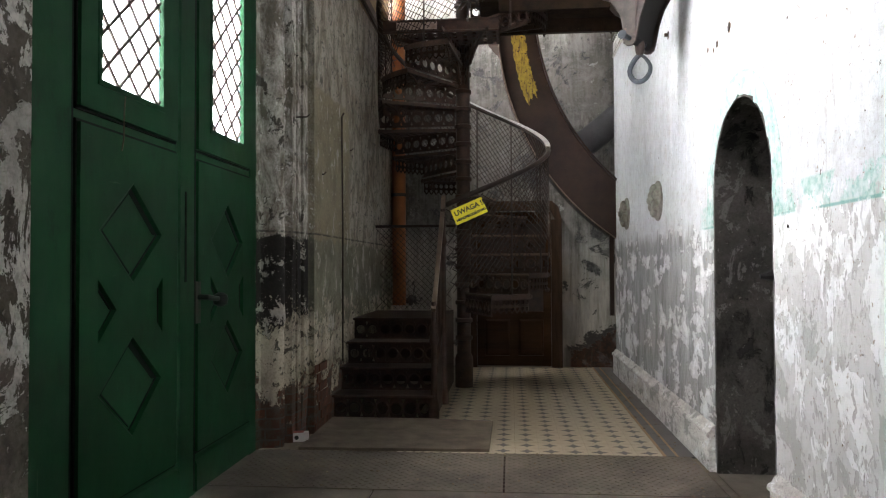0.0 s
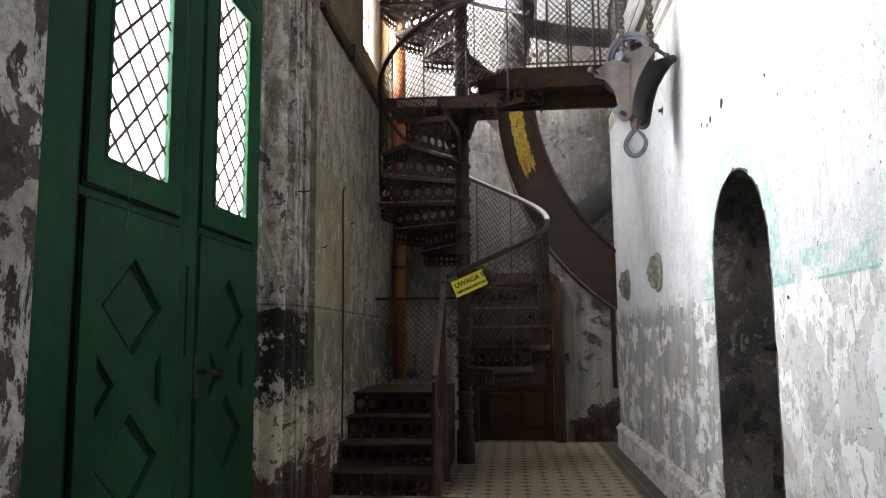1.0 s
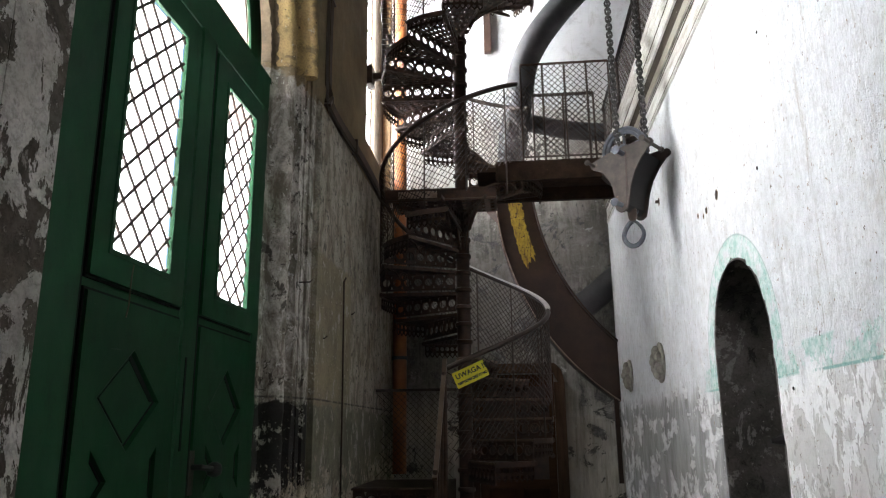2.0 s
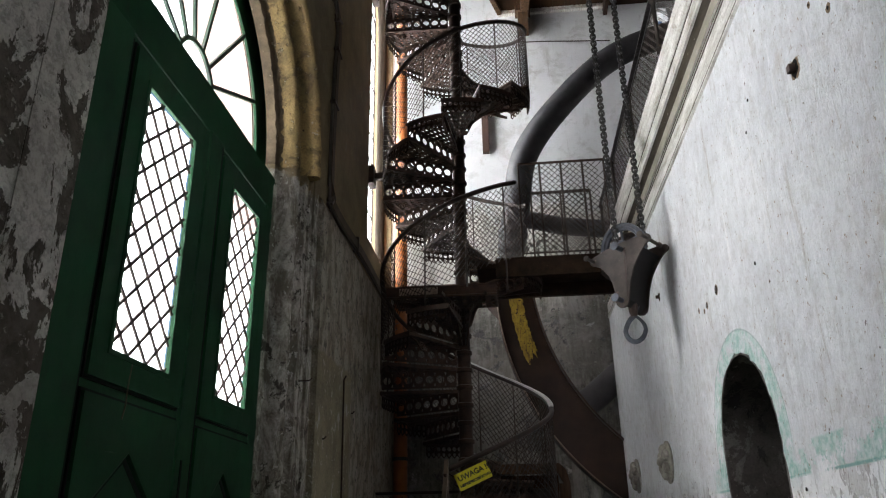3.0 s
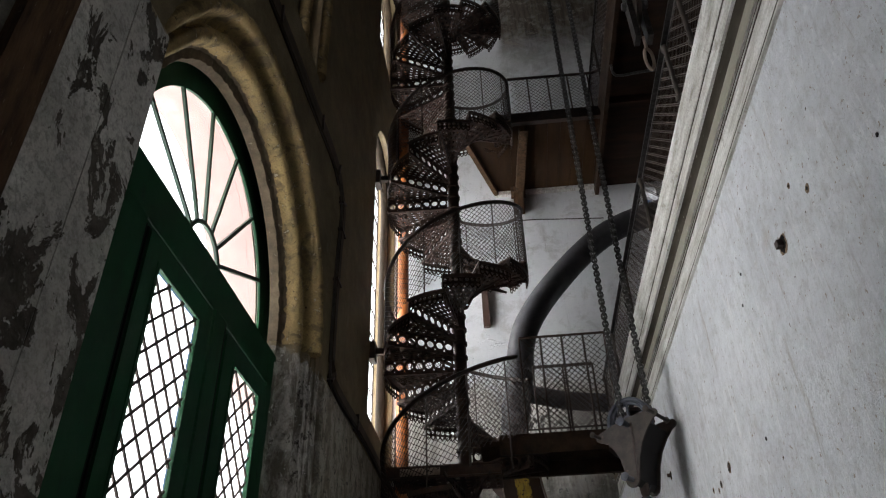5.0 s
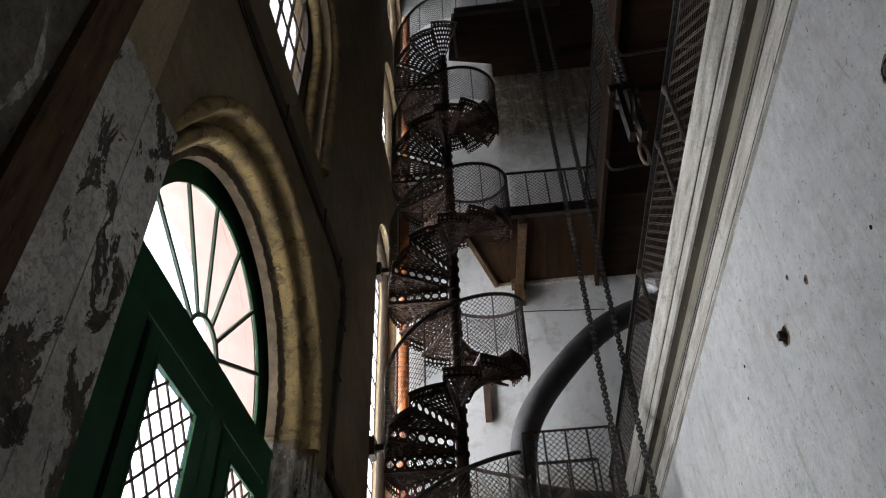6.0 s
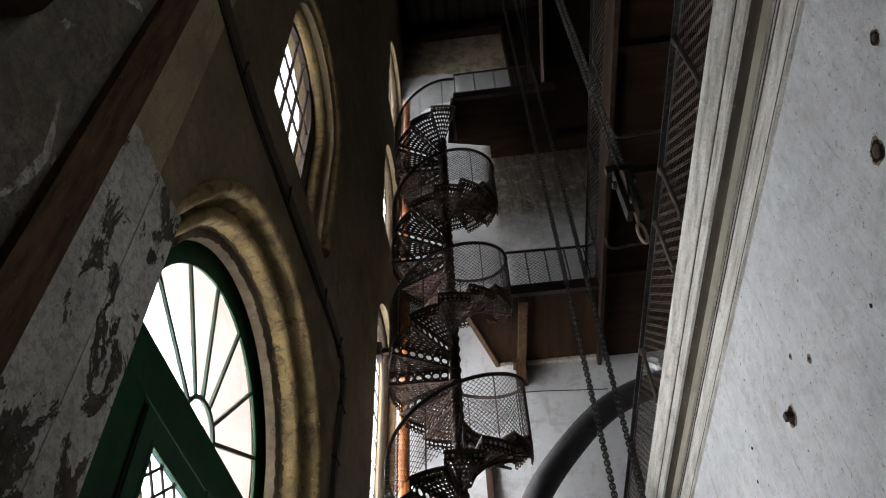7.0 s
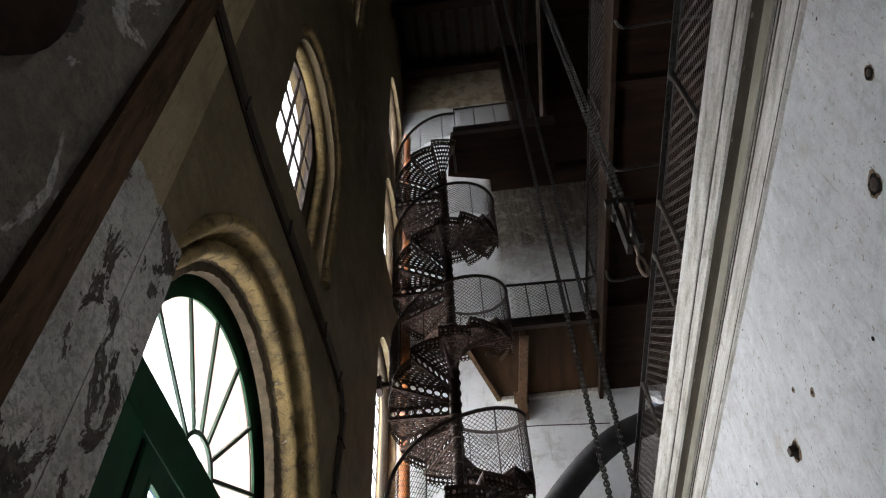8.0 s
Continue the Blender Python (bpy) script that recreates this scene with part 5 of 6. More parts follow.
    part("panel", Mesh().box((-1.13, 7.264, 3.69), (-0.72, 7.271, 3.765)), FLANGE, st, "worn reddish panel")
    web = [(0.07, -0.42), (0.12, -0.40), (0.2, -0.24), (0.34, -0.12), (0.52, -0.06), (0.8, -0.03), (0.8, 0.0), (0.07, 0.0)]
    holes = [[(cx + r_ * math.cos(t), cz + r_ * math.sin(t)) for t in (0.3, 1.35, 2.4, 3.44, 4.49, 5.54)] for cx, cz, r_ in ((0.12, -0.06, 0.035), (0.12, -0.16, 0.034), (0.11, -0.26, 0.026), (0.115, -0.34, 0.02), (0.21, -0.06, 0.035), (0.2, -0.155, 0.03), (0.3, -0.055, 0.032), (0.4, -0.045, 0.024), (0.5, -0.033, 0.016))]
    wm = Mesh().holed(web, holes, -0.008, 0.008, "y").data("bracket", RUST, 0)
    for a, z in ((214.0, 3.69), (258.0, 3.69), (292.0, 3.69), (322.0, 3.9), (350.0, 4.0), (38.0, 6.5), (12.0, 6.4)):
        part("bracket", wm, RUST, st).matrix_basis = Matrix.Translation((SX, SY, z)) @ Matrix.Rotation(radians(a), 4, "Z")
    pts = [polar(SR, a, rail(a) + 0.027) for a in range(0, 106, 4)]
    part("rail_cap", Mesh().tube(pts, 0.02, flat=(0.05, 0.018)), RAILWHITE, st, "chipped white painted rail cap")
    return st


spiral_staircase()


def straight_flight():
    st = thing("lower_steps", "short rusty cast-iron flight with pierced risers", "steps")
    ys = (6.22, 6.50, 6.78, 7.06)
    rm = riser_mesh(0.84, 0.16, 7, 0).data("riser", RUST, 40)
    for k, y in enumerate(ys):
        r = part("riser", rm, RUST, st)
        r.location = (-1.52, y + 0.01, 0.2 * k + 0.092)
        e = y + 0.30 if k < 3 else 8.3
        part("tread", Mesh().prism([(y - 0.03, 0.2 * k + 0.182), (y - 0.035, 0.2 * k + 0.19), (y - 0.03, 0.2 * k + 0.202), (e, 0.2 * k + 0.202), (e, 0.2 * k + 0.182)], -1.53, -0.66), RUST, st)
    # stringer carried down to the floor, to shut light out below the steps
    part("stringer", Mesh().prism([(6.2, 0), (6.2, 0.2), (7.05, 0.81), (8.3, 0.81), (8.3, 0)], -0.67, -0.645), RUST, st)
    for y, z in ((8.2, 0.0), (7.2, 0.0)):
        part("post", Mesh().lathe([(0.05, 0), (0.05, 0.1), (0.035, 0.14), (0.03, 0.7)], 10, (-0.7, y, z)), RUST, st)
    # unseen panel added so the space behind the risers stays dark
    part("back_panel", Mesh().box((-1.53, 8.28, 0), (-0.67, 8.3, 0.78)), RUST, st)
    part("newel", Mesh().lathe([(0.045, 0), (0.045, 0.12), (0.028, 0.18), (0.024, 0.62), (0.04, 0.66), (0.04, 0.7), (0.022, 0.74), (0.022, 1.0)], 12, (-0.655, 6.24, 0)), RUST, st)
    part("newel", Mesh().lathe([(0.05, 0), (0.05, 0.12), (0.032, 0.18), (0.028, 1.5), (0.04, 1.54), (0.03, 1.6), (0.022, 1.85)], 12, (-0.64, 6.95, 0)), RUST, st)
    part("handrail", Mesh().tube([(-0.655, 6.2, 0.93), (-0.655, 6.3, 1.0), (-0.64, 6.98, 1.86), (-0.635, 7.02, 1.98)], 0.03, flat=(0.04, 0.032)), HANDWOOD, st, "worn pale wooden handrail")
    for k in range(5):
        y = 6.34 + k * 0.14
        part("baluster", Mesh().tube([(-0.655, y, 0.25 + k * 0.1), (-0.65, y, 1.03 + k * 0.175)], 0.008, 6), RUST, st)
    part("back_rail", Mesh().tube([(-1.53, 8.25, 1.76), (-0.62, 8.25, 1.76)], 0.02, flat=(0.04, 0.03)), IRON, st)
    part("wire_net", wire_net(lambda s, v: (-1.53 + s, 8.25, 0.82 + v), 0.9, 0.92, r=0.003), IRON, st, "", 0, "stuff")


straight_flight()

# ---- walkway and landings ----


def railing(name, p0, p1, h, posts, label, mid=True, rad=0.014, top=RUST):
    p0, p1 = Vector(p0), Vector(p1)
    L = (p1 - p0).length
    ob = thing(name, label, "railing", tuple(p0))
    d = (p1 - p0) / L
    for k in range(posts):
        q = d * L * k / (posts - 1)
        part("post", Mesh().tube([q, q + Vector((0, 0, h))], 0.012, 8).lathe([(0.012, -0.01), (0.02, 0.0), (0.012, 0.01)], 8, tuple(q + Vector((0, 0, h * 0.5)))), IRON, ob)
    part("top_rail", Mesh().tube([Vector((0, 0, h)), d * L + Vector((0, 0, h))], rad, 8), top, ob)
    if mid:
        part("mid_rail", Mesh().tube([Vector((0, 0, 0.06)), d * L + Vector((0, 0, 0.06))], 0.01, 6), IRON, ob)
    part("wire_net", wire_net(lambda s, v: d * s + Vector((0, 0, 0.06 + v)), L, h - 0.06), IRON, ob, "rusty diamond wire netting", 0, "stuff")
    return ob


def walkway():
    w = thing("walkway", "dark iron walkway bridging from the stair to the east wall", "walkway")
    part("deck", Mesh().box((-0.3, 7.36, 3.98), (1.28, 8.0, 4.03)), GIRDER, w)
    part("front_girder", Mesh().prism([(7.30, 3.86), (7.37, 3.86), (7.37, 3.88), (7.34, 3.88), (7.34, 4.05), (7.37, 4.05), (7.37, 4.07), (7.30, 4.07)], -0.1, 1.0), GIRDER, w)
    part("rear_girder", Mesh().box((-0.3, 7.94, 3.83), (1.28, 8.0, 3.98)), GIRDER, w)
    part("corbel", Mesh().prism([(1.28, 4.0), (0.98, 4.0), (0.99, 3.9), (1.06, 3.82), (1.15, 3.76), (1.22, 3.66), (1.25, 3.5), (1.28, 3.5)], 7.3, 7.42, "y"), IRON, w, "black curved iron corbel")


walkway()
railing("walkway_rail", (0.2, 7.36, 4.07), (1.15, 7.36, 4.07), 1.14, 5, "thin rusty railing with wire net along the walkway")
railing("walkway_rail", (0.35, 7.97, 4.03), (1.05, 7.97, 4.03), 1.1, 3, "dark railing along the walkway's far side", rad=0.02, top=IRON)


def landing(z):
    ob = thing("landing", "brown boarded landing with timber edge beams", "landing")
    part("deck", Mesh().prism([(-0.42, 7.86), (1.75, 7.95), (1.75, 9.57), (0.12, 9.57)], z + 0.03, z + 0.12, "z"), LANDWOOD, ob)
    for k in range(9):
        x = 0.2 + k * 0.19
        part("board", Mesh().box((x, 7.98, z + 0.008), (x + 0.186, 9.56, z + 0.03)), LANDWOOD, ob)
    part("edge_beam", Mesh().box((-0.1, 7.88, z - 0.02), (1.75, 7.96, z + 0.17)), IRON, ob)
    part("diagonal_beam", Mesh().tube([(-0.43, 7.78, z - 0.03), (0.12, 9.5, z - 0.03)], 0.05, flat=(0.07, 0.09)), TIMBER, ob)
    part("joist", Mesh().tube([(0.59, 7.97, z - 0.06), (0.5, 9.5, z - 0.06)], 0.05, flat=(0.13, 0.13)), TIMBER, ob)
    part("wall_post", Mesh().box((0.40, 9.40, z - 0.46), (0.56, 9.565, z)).box((0.36, 9.36, z - 0.12), (0.6, 9.565, z - 0.02)), TIMBER, ob)
    part("wall_plate", Mesh().box((0.1, 9.5, z - 0.06), (1.75, 9.568, z + 0.01)), CORNICE, ob, "pale plaster ledge")


def high_walkway(z):
    ob = thing("high_walkway", "black iron walkway high in the hall", "walkway")
    part("deck", Mesh().prism([(-0.24, 7.08), (1.75, 7.0), (1.75, 8.42), (0.48, 8.24), (-0.39, 8.05)], z, z + 0.05, "z"), DARK, ob)
    part("front_girder", Mesh().prism([(7.0, z - 0.1), (7.08, z - 0.1), (7.08, z + 0.1), (7.0, z + 0.1)], -0.19, 1.75), IRON, ob)
    part("end_girder", Mesh().box((-0.25, 7.082, z - 0.1), (-0.2, 7.95, z - 0.004)), IRON, ob)


landing(9.1)
high_walkway(13.62)
railing("landing_rail", (0.42, 7.9, 9.22), (1.66, 7.93, 9.22), 0.82, 5, "dark landing railing with wire net", rad=0.022, top=IRON)
solid("rail_strut", Mesh().tube(smooth([(1.655, 7.93, 10.04), (1.80, 7.93, 10.06), (1.90, 7.93, 10.18), (1.97, 7.93, 10.5), (2.33, 7.93, 12.14), (2.6, 7.93, 13.4)], 5), 0.022, 8), IRON, "bent iron strut rising from the landing rail", "strut")
railing("landing_rail", (-0.14, 7.05, 13.67), (1.42, 7.03, 13.67), 0.83, 5, "dark high walkway railing with wire net", rad=0.022, top=IRON)
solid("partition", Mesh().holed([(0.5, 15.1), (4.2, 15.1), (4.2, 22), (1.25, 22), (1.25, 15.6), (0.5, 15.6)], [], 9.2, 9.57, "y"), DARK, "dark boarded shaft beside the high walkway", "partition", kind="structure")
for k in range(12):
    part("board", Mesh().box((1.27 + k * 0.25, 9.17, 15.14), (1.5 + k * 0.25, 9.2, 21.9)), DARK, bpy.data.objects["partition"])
for y in (9.3, 7.4, 5.4, 3.4, 1.4):
    solid("roof_beam", Mesh().box((-1.6, y - 0.12, 21.0), (4.2, y + 0.12, 21.4)), DARK, "dark roof beam high over the hall", "beam", "roof beams", "structure")
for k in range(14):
    solid("ceiling_joist", Mesh().box((-1.5 + k * 0.4, -4.0, 21.8), (-1.36 + k * 0.4, 9.57, 22.0)), DARK, "dark ceiling joist", "beam", "ceiling joists", "structure")
solid("sway_rod", Mesh().tube([(1.325, 7.04, 13.7), (1.90, 7.32, 21.0)], 0.022, 8), STEEL, "pale iron rod rising from the high walkway", "rod")
solid("sway_rod", Mesh().tube([(1.28, 7.04, 13.7), (1.80, 7.32, 21.0)], 0.012, 8), STEEL, "thin iron rod rising from the high walkway", "rod")


def gallery_railing(x, z, y0, y1, h, posts):
    """Flat iron rails on tubular posts, filled with a slanting mesh of paired wires over finer single ones."""
    ob = thing("gallery_railing", "iron gallery railing with tubular posts and woven wire mesh", "railing", (x, y0, z))
    L = y1 - y0
    part("top_rail", Mesh().tube([(0, 0, h), (0, L, h)], 0.02, flat=(0.045, 0.014)).tube([(0.012, 0, h - 0.035), (0.012, L, h - 0.035)], 0.008, flat=(0.012, 0.02)), STEEL, ob)
    part("lower_rail", Mesh().tube([(0, 0, 0.06), (0, L, 0.06)], 0.012, 6), IRON, ob)
    for y in posts:
        part("post", Mesh().lathe([(0.03, 0), (0.03, 0.03), (0.016, 0.05), (0.016, h * 0.42), (0.026, h * 0.43), (0.026, h * 0.47), (0.018, h * 0.48), (0.018, h - 0.08), (0.03, h - 0.06), (0.03, h - 0.02)], 10, (0, y - y0, 0)), BLOCK, ob)
    for slope, pitch, pair, r in ((1, 0.088, 0.018, 0.0032), (-1, 0.05, 0.0, 0.0024)):
        m = Mesh()
        k = -int(h / pitch) - 1
        while k * pitch < L:
            for d in ((0.0, pair) if pair else (0.0,)):
                a, b = k * pitch + d, k * pitch + d + h - 0.08
                if slope < 0:
                    a, b = b, a
                za, zb = 0.06, h - 0.02
                lo_, hi_ = min(a, b), max(a, b)
                if lo_ < L and hi_ > 0:
                    f0, f1 = max(0.0, (0 - lo_) / (hi_ - lo_)), min(1.0, (L - lo_) / (hi_ - lo_))
                    if slope < 0:
                        m.tube([(0.016, lo_ + (hi_ - lo_) * f0, zb + (za - zb) * f0), (0.016, lo_ + (hi_ - lo_) * f1, zb + (za - zb) * f1)], r, 3)
                    else:
                        m.tube([(0.01, lo_ + (hi_ - lo_) * f0, za + (zb - za) * f0), (0.01, lo_ + (hi_ - lo_) * f1, za + (zb - za) * f1)], r, 4)
            k += 1
        part("mesh", m, MESHWIRE, ob, "woven wire mesh", 0, "stuff")


gallery_railing(1.3, 4.40, -1.0, 9.0, 0.97, (-0.75, 0.65, 2.05, 3.0, 3.47, 4.9, 6.3, 7.7, 8.9))
gallery_railing(1.76, 9.3, -1.0, 9.4, 0.95, (-0.9, 0.5, 1.9, 3.3, 4.7, 6.1, 7.5, 8.9))

# ---- chute and pipes ----


def chute():
    ob = thing("chute", "curved red-brown sheet-metal chute with smeared yellow paint", "chute")
    N = 26
    lo, hi = [], []
    for i in range(N + 1):
        t = i / N
        a = radians(180 + (235.5 - 180) * t)
        lo.append((3.121 + 3.247 * math.cos(a), 4.308 + 3.247 * math.sin(a)))
        a = radians(184.5 + (228.5 - 184.5) * t)
        hi.append((3.293 + 2.975 * math.cos(a), 4.53 + 2.975 * math.sin(a)))
    m = Mesh().holed(lo + hi[::-1], [], 9.0, 9.02, "y")
    body = part("trough", m, CHUTE, ob)
    part("left_flange", Mesh().tube([(p[0] - 0.012, 9.12, p[1]) for p in lo], 0.02, flat=(0.25, 0.02)), CHUTE, ob)
    part("rim", Mesh().tube([(p[0] - 0.008, 8.987, p[1]) for p in lo], 0.011, 6), FLANGE, ob, "pale worn rim")
    part("right_flange", Mesh().tube([(p[0], 8.96, p[1]) for p in hi], 0.02, flat=(0.08, 0.02)), CHUTE, ob)
    rnd = random.Random(4)

    def on(t, f):
        i = min(N - 1, int(t))
        k = t - i
        return tuple((lo[i][j] + (lo[i + 1][j] - lo[i][j]) * k) * (1 - f) + (hi[i][j] + (hi[i + 1][j] - hi[i][j]) * k) * f for j in (0, 1))
    q = [on(1.4 + 0.2 * k, 0.33 + rnd.uniform(-0.02, 0.015)) for k in range(38)]
    q += [on(9.0 + rnd.uniform(-0.5, 0.9), 0.34 + 0.03 * k) for k in range(1, 11)]
    q += [on(8.9 - 0.2 * k, 0.68 + rnd.uniform(-0.02, 0.025)) for k in range(38)]
    m = Mesh().holed(q, [], 8.994, 8.998, "y")
    part("paint_smear", m, YELLOW, ob, "smeared yellow paint patch", 0)
    for i in range(1, N, 2):
        part("rivet", Mesh().lathe([(0.012, 0), (0.009, 0.006), (0.004, 0.008)], 6, (0, 0, 0), Matrix.Translation((hi[i][0] - 0.03, 8.998, hi[i][1] - 0.01)) @ Matrix.Rotation(radians(90), 4, "X")), CHUTE, ob)


chute()


def big_pipe():
    ob = thing("ventilation_pipe", "large dusty dark pipe with a wide bend", "pipe")
    y = 9.1
    pts = smooth([(0.07, y, 4.4), (0.1, y, 4.9), (0.2, y, 5.5), (0.35, y, 6.25), (0.84, y, 6.97), (1.63, y, 7.73), (2.5, y, 8.1), (3.6, y, 8.3)])
    part("pipe", Mesh().tube(pts, 0.185, 24), PIPE, ob)
    for k in (2, 8, 13):
        p, q = Vector(pts[k]), Vector(pts[k + 1])
        d = (q - p).normalized() * 0.03
        part("collar", Mesh().tube([p - d, p + d], 0.2, 24), PIPE, ob)
    for k in (9, 11):
        p = Vector(pts[k]) + Vector((-0.06, -0.17, 0.0))
        part("bolt", Mesh().lathe([(0.03, 0), (0.03, 0.02), (0.012, 0.03)], 8, (0, 0, 0), Matrix.Translation(p) @ Matrix.Rotation(radians(90), 4, "X")), IRON, ob)
    b = thing("branch_pipe", "dark branch pipe behind the walkway railing", "pipe")
    part("pipe", Mesh().tube([(0.12, 9.15, 5.36), (0.8, 9.2, 5.2), (2.2, 9.2, 5.02)], 0.12, 16), PIPE, b)
    c = thing("low_pipe", "dark sooty pipe passing behind the east wall", "pipe")
    part("pipe", Mesh().tube([(0.72, 9.3, 2.72), (1.0, 9.3, 2.88), (1.4, 9.3, 3.2), (2.2, 9.3, 3.8)], 0.17, 18), PIPE, c)
    d = thing("downpipe", "orange-brown downpipe in the corner", "pipe")
    part("pipe", Mesh().tube([(-1.42, 9.3, 0.81), (-1.42, 9.3, 8.0), (-1.42, 9.3, 17.5)], 0.088, 16), ORANGE, d)
    for z in (2.2, 4.4, 6.6, 8.8, 11.0):
        part("collar", Mesh().lathe([(0.1, 0), (0.1, 0.04)], 16, (-1.42, 9.3, z)), BLOCK, d)


big_pipe()

# ---- hoist ----


def chain(name, x, y, z0, z1, label, link=0.056, wire=0.0088):
    ob = thing(name, label, "chain", (x, y, z0))
    m = Mesh()
    z = 0.0
    k = 0
    L, W = link, link * 0.36
    while z < z1 - z0:
        pts = []
        for i in range(10):
            t = 2 * math.pi * i / 10
            u, v = W * math.cos(t), (L - 2 * W) * (0.5 if math.sin(t) > 0 else -0.5) + W * math.sin(t)
            pts.append((u, 0, z + v) if k % 2 else (0, u, z + v))
        m.tube(pts, wire, 5, close=True)
        z += L - 2.4 * wire
        k += 1
    part("link_run", m, STEEL, ob, "", 60, "stuff")


def hook_block(x, y, z):
    """Pulley block: two three-armed cheek plates round grooved wheels, a shank and an eye."""
    ob = thing("pulley_block", "dusty brown pulley block with a blue-grey wheel, hanging on chains", "pulley")
    ob.matrix_basis = Matrix.Translation((x, y, z)) @ Matrix.Rotation(radians(-36), 4, "Z")
    R = Matrix.Rotation(radians(90), 4, "X")

    def lobe(cx, cz, r, a0, a1):
        return [(cx + r * math.cos(radians(a0 + (a1 - a0) * k / 5)), cz + r * math.sin(radians(a0 + (a1 - a0) * k / 5))) for k in range(6)]
    side = lobe(-0.255, 0.25, 0.032, 100, 255) + [(-0.2, 0.19), (-0.155, 0.14), (-0.118, 0.066), (-0.1, -0.03)] + lobe(-0.048, -0.108, 0.054, 175, 360)
    side += [(0.016, -0.06), (0.036, 0.03), (0.075, 0.135), (0.135, 0.225), (0.19, 0.285)] + lobe(0.2, 0.325, 0.034, -40, 100) + [(0.0, 0.345), (-0.14, 0.318)]
    # rear cheek gets the darker iron, as shade inside the block
    for d, mt in ((-0.105, BLOCK), (0.19, IRON)):
        part("cheek_plate", Mesh().prism(side, d, d + 0.016, "y"), mt, ob)

    def sheave(m, d, r):
        for e in (-0.022, 0.022):
            m.tube([(-0.03 + r * math.cos(radians(t)), d + e, 0.345 + r * math.sin(radians(t))) for t in range(0, 360, 12)], 0.017, 8, close=True)
        m.tube([(-0.03 + (r - 0.02) * math.cos(radians(t)), d, 0.345 + (r - 0.02) * math.sin(radians(t))) for t in range(0, 360, 12)], 0.02, 8, close=True)
        m.lathe([(0.035, -0.04), (0.042, -0.03), (0.042, 0.03), (0.035, 0.04)], 14, (0, 0, 0), Matrix.Translation((-0.03, d, 0.345)) @ R)
        for t in (20, 92, 164, 236, 308):
            m.tube([(-0.03, d, 0.345), (-0.03 + (r - 0.02) * math.cos(radians(t)), d, 0.345 + (r - 0.02) * math.sin(radians(t)))], 0.012, 6)
        return m
    part("wheel", sheave(Mesh(), -0.02, 0.165), BLUEIRON, ob, "blue-grey grooved iron wheel")
    part("wheel", sheave(Mesh(), 0.09, 0.12), IRON, ob, "dark inner wheel")
    for px, pz, r in ((-0.013, 0.289, 0.034), (-0.05, -0.106, 0.032), (-0.255, 0.25, 0.022), (0.2, 0.325, 0.024)):
        part("axle", Mesh().lathe([(r * 0.35, -0.124), (r * 0.62, -0.122), (r * 0.9, -0.115), (r, -0.108), (r, -0.1), (r * 0.6, -0.098), (r * 0.6, 0.2), (r, 0.206), (r, 0.212), (r * 0.5, 0.218)], 10, (0, 0, 0), Matrix.Translation((px, 0, pz)) @ R), BLUEIRON if r > 0.03 else BLOCK, ob)
    part("strap", Mesh().prism([(0.012, 0.30), (0.022, 0.30), (0.006, -0.09), (-0.004, -0.09)], -0.112, -0.106, "y"), IRON, ob)
    # solid black body painting the dark gap between the plates
    hull = [(-0.09, 0.04), (-0.085, -0.09), (-0.05, -0.14), (-0.012, -0.10), (0.0, 0.0), (0.04, 0.12), (0.1, 0.21), (0.15, 0.27), (0.04, 0.25), (-0.06, 0.16)]
    part("sheave_box", Mesh().prism(hull, -0.0885, 0.1895, "y"), NEARBLACK, ob, "black fill for the dark gap between the cheeks")
    part("shank", Mesh().lathe([(0.022, -0.20), (0.032, -0.17), (0.036, -0.14), (0.03, -0.06)], 10, (-0.045, 0.05, 0)), IRON, ob)
    eye = [(-0.045 + 0.082 * math.cos(radians(t)) * (1.0 - 0.35 * max(0.0, math.sin(radians(t)))), 0.05, -0.295 + 0.095 * math.sin(radians(t))) for t in range(95, 456, 15)]
    part("eye", Mesh().tube(eye, [0.019] * 14 + [0.019 - 0.001 * k for k in range(len(eye) - 14)], 8), BLUEIRON, ob, "blue-grey forged hook eye")


HX, HY = 0.95, 5.3
hook_block(HX, HY, 3.02)
chain("hoist_chain", HX - 0.09, HY, 3.4, 21.02, "dark steel hoist chain hanging over the hall")
chain("hoist_chain", HX + 0.12, HY, 3.42, 21.02, "dark steel hoist chain hanging over the hall")
chain("far_chain", 1.155, 3.42, 5.9, 21.02, "grey steel chain of a second hoist", 0.046, 0.006)
chain("far_chain", 1.215, 3.45, 5.9, 21.02, "grey steel chain of a second hoist", 0.046, 0.006)


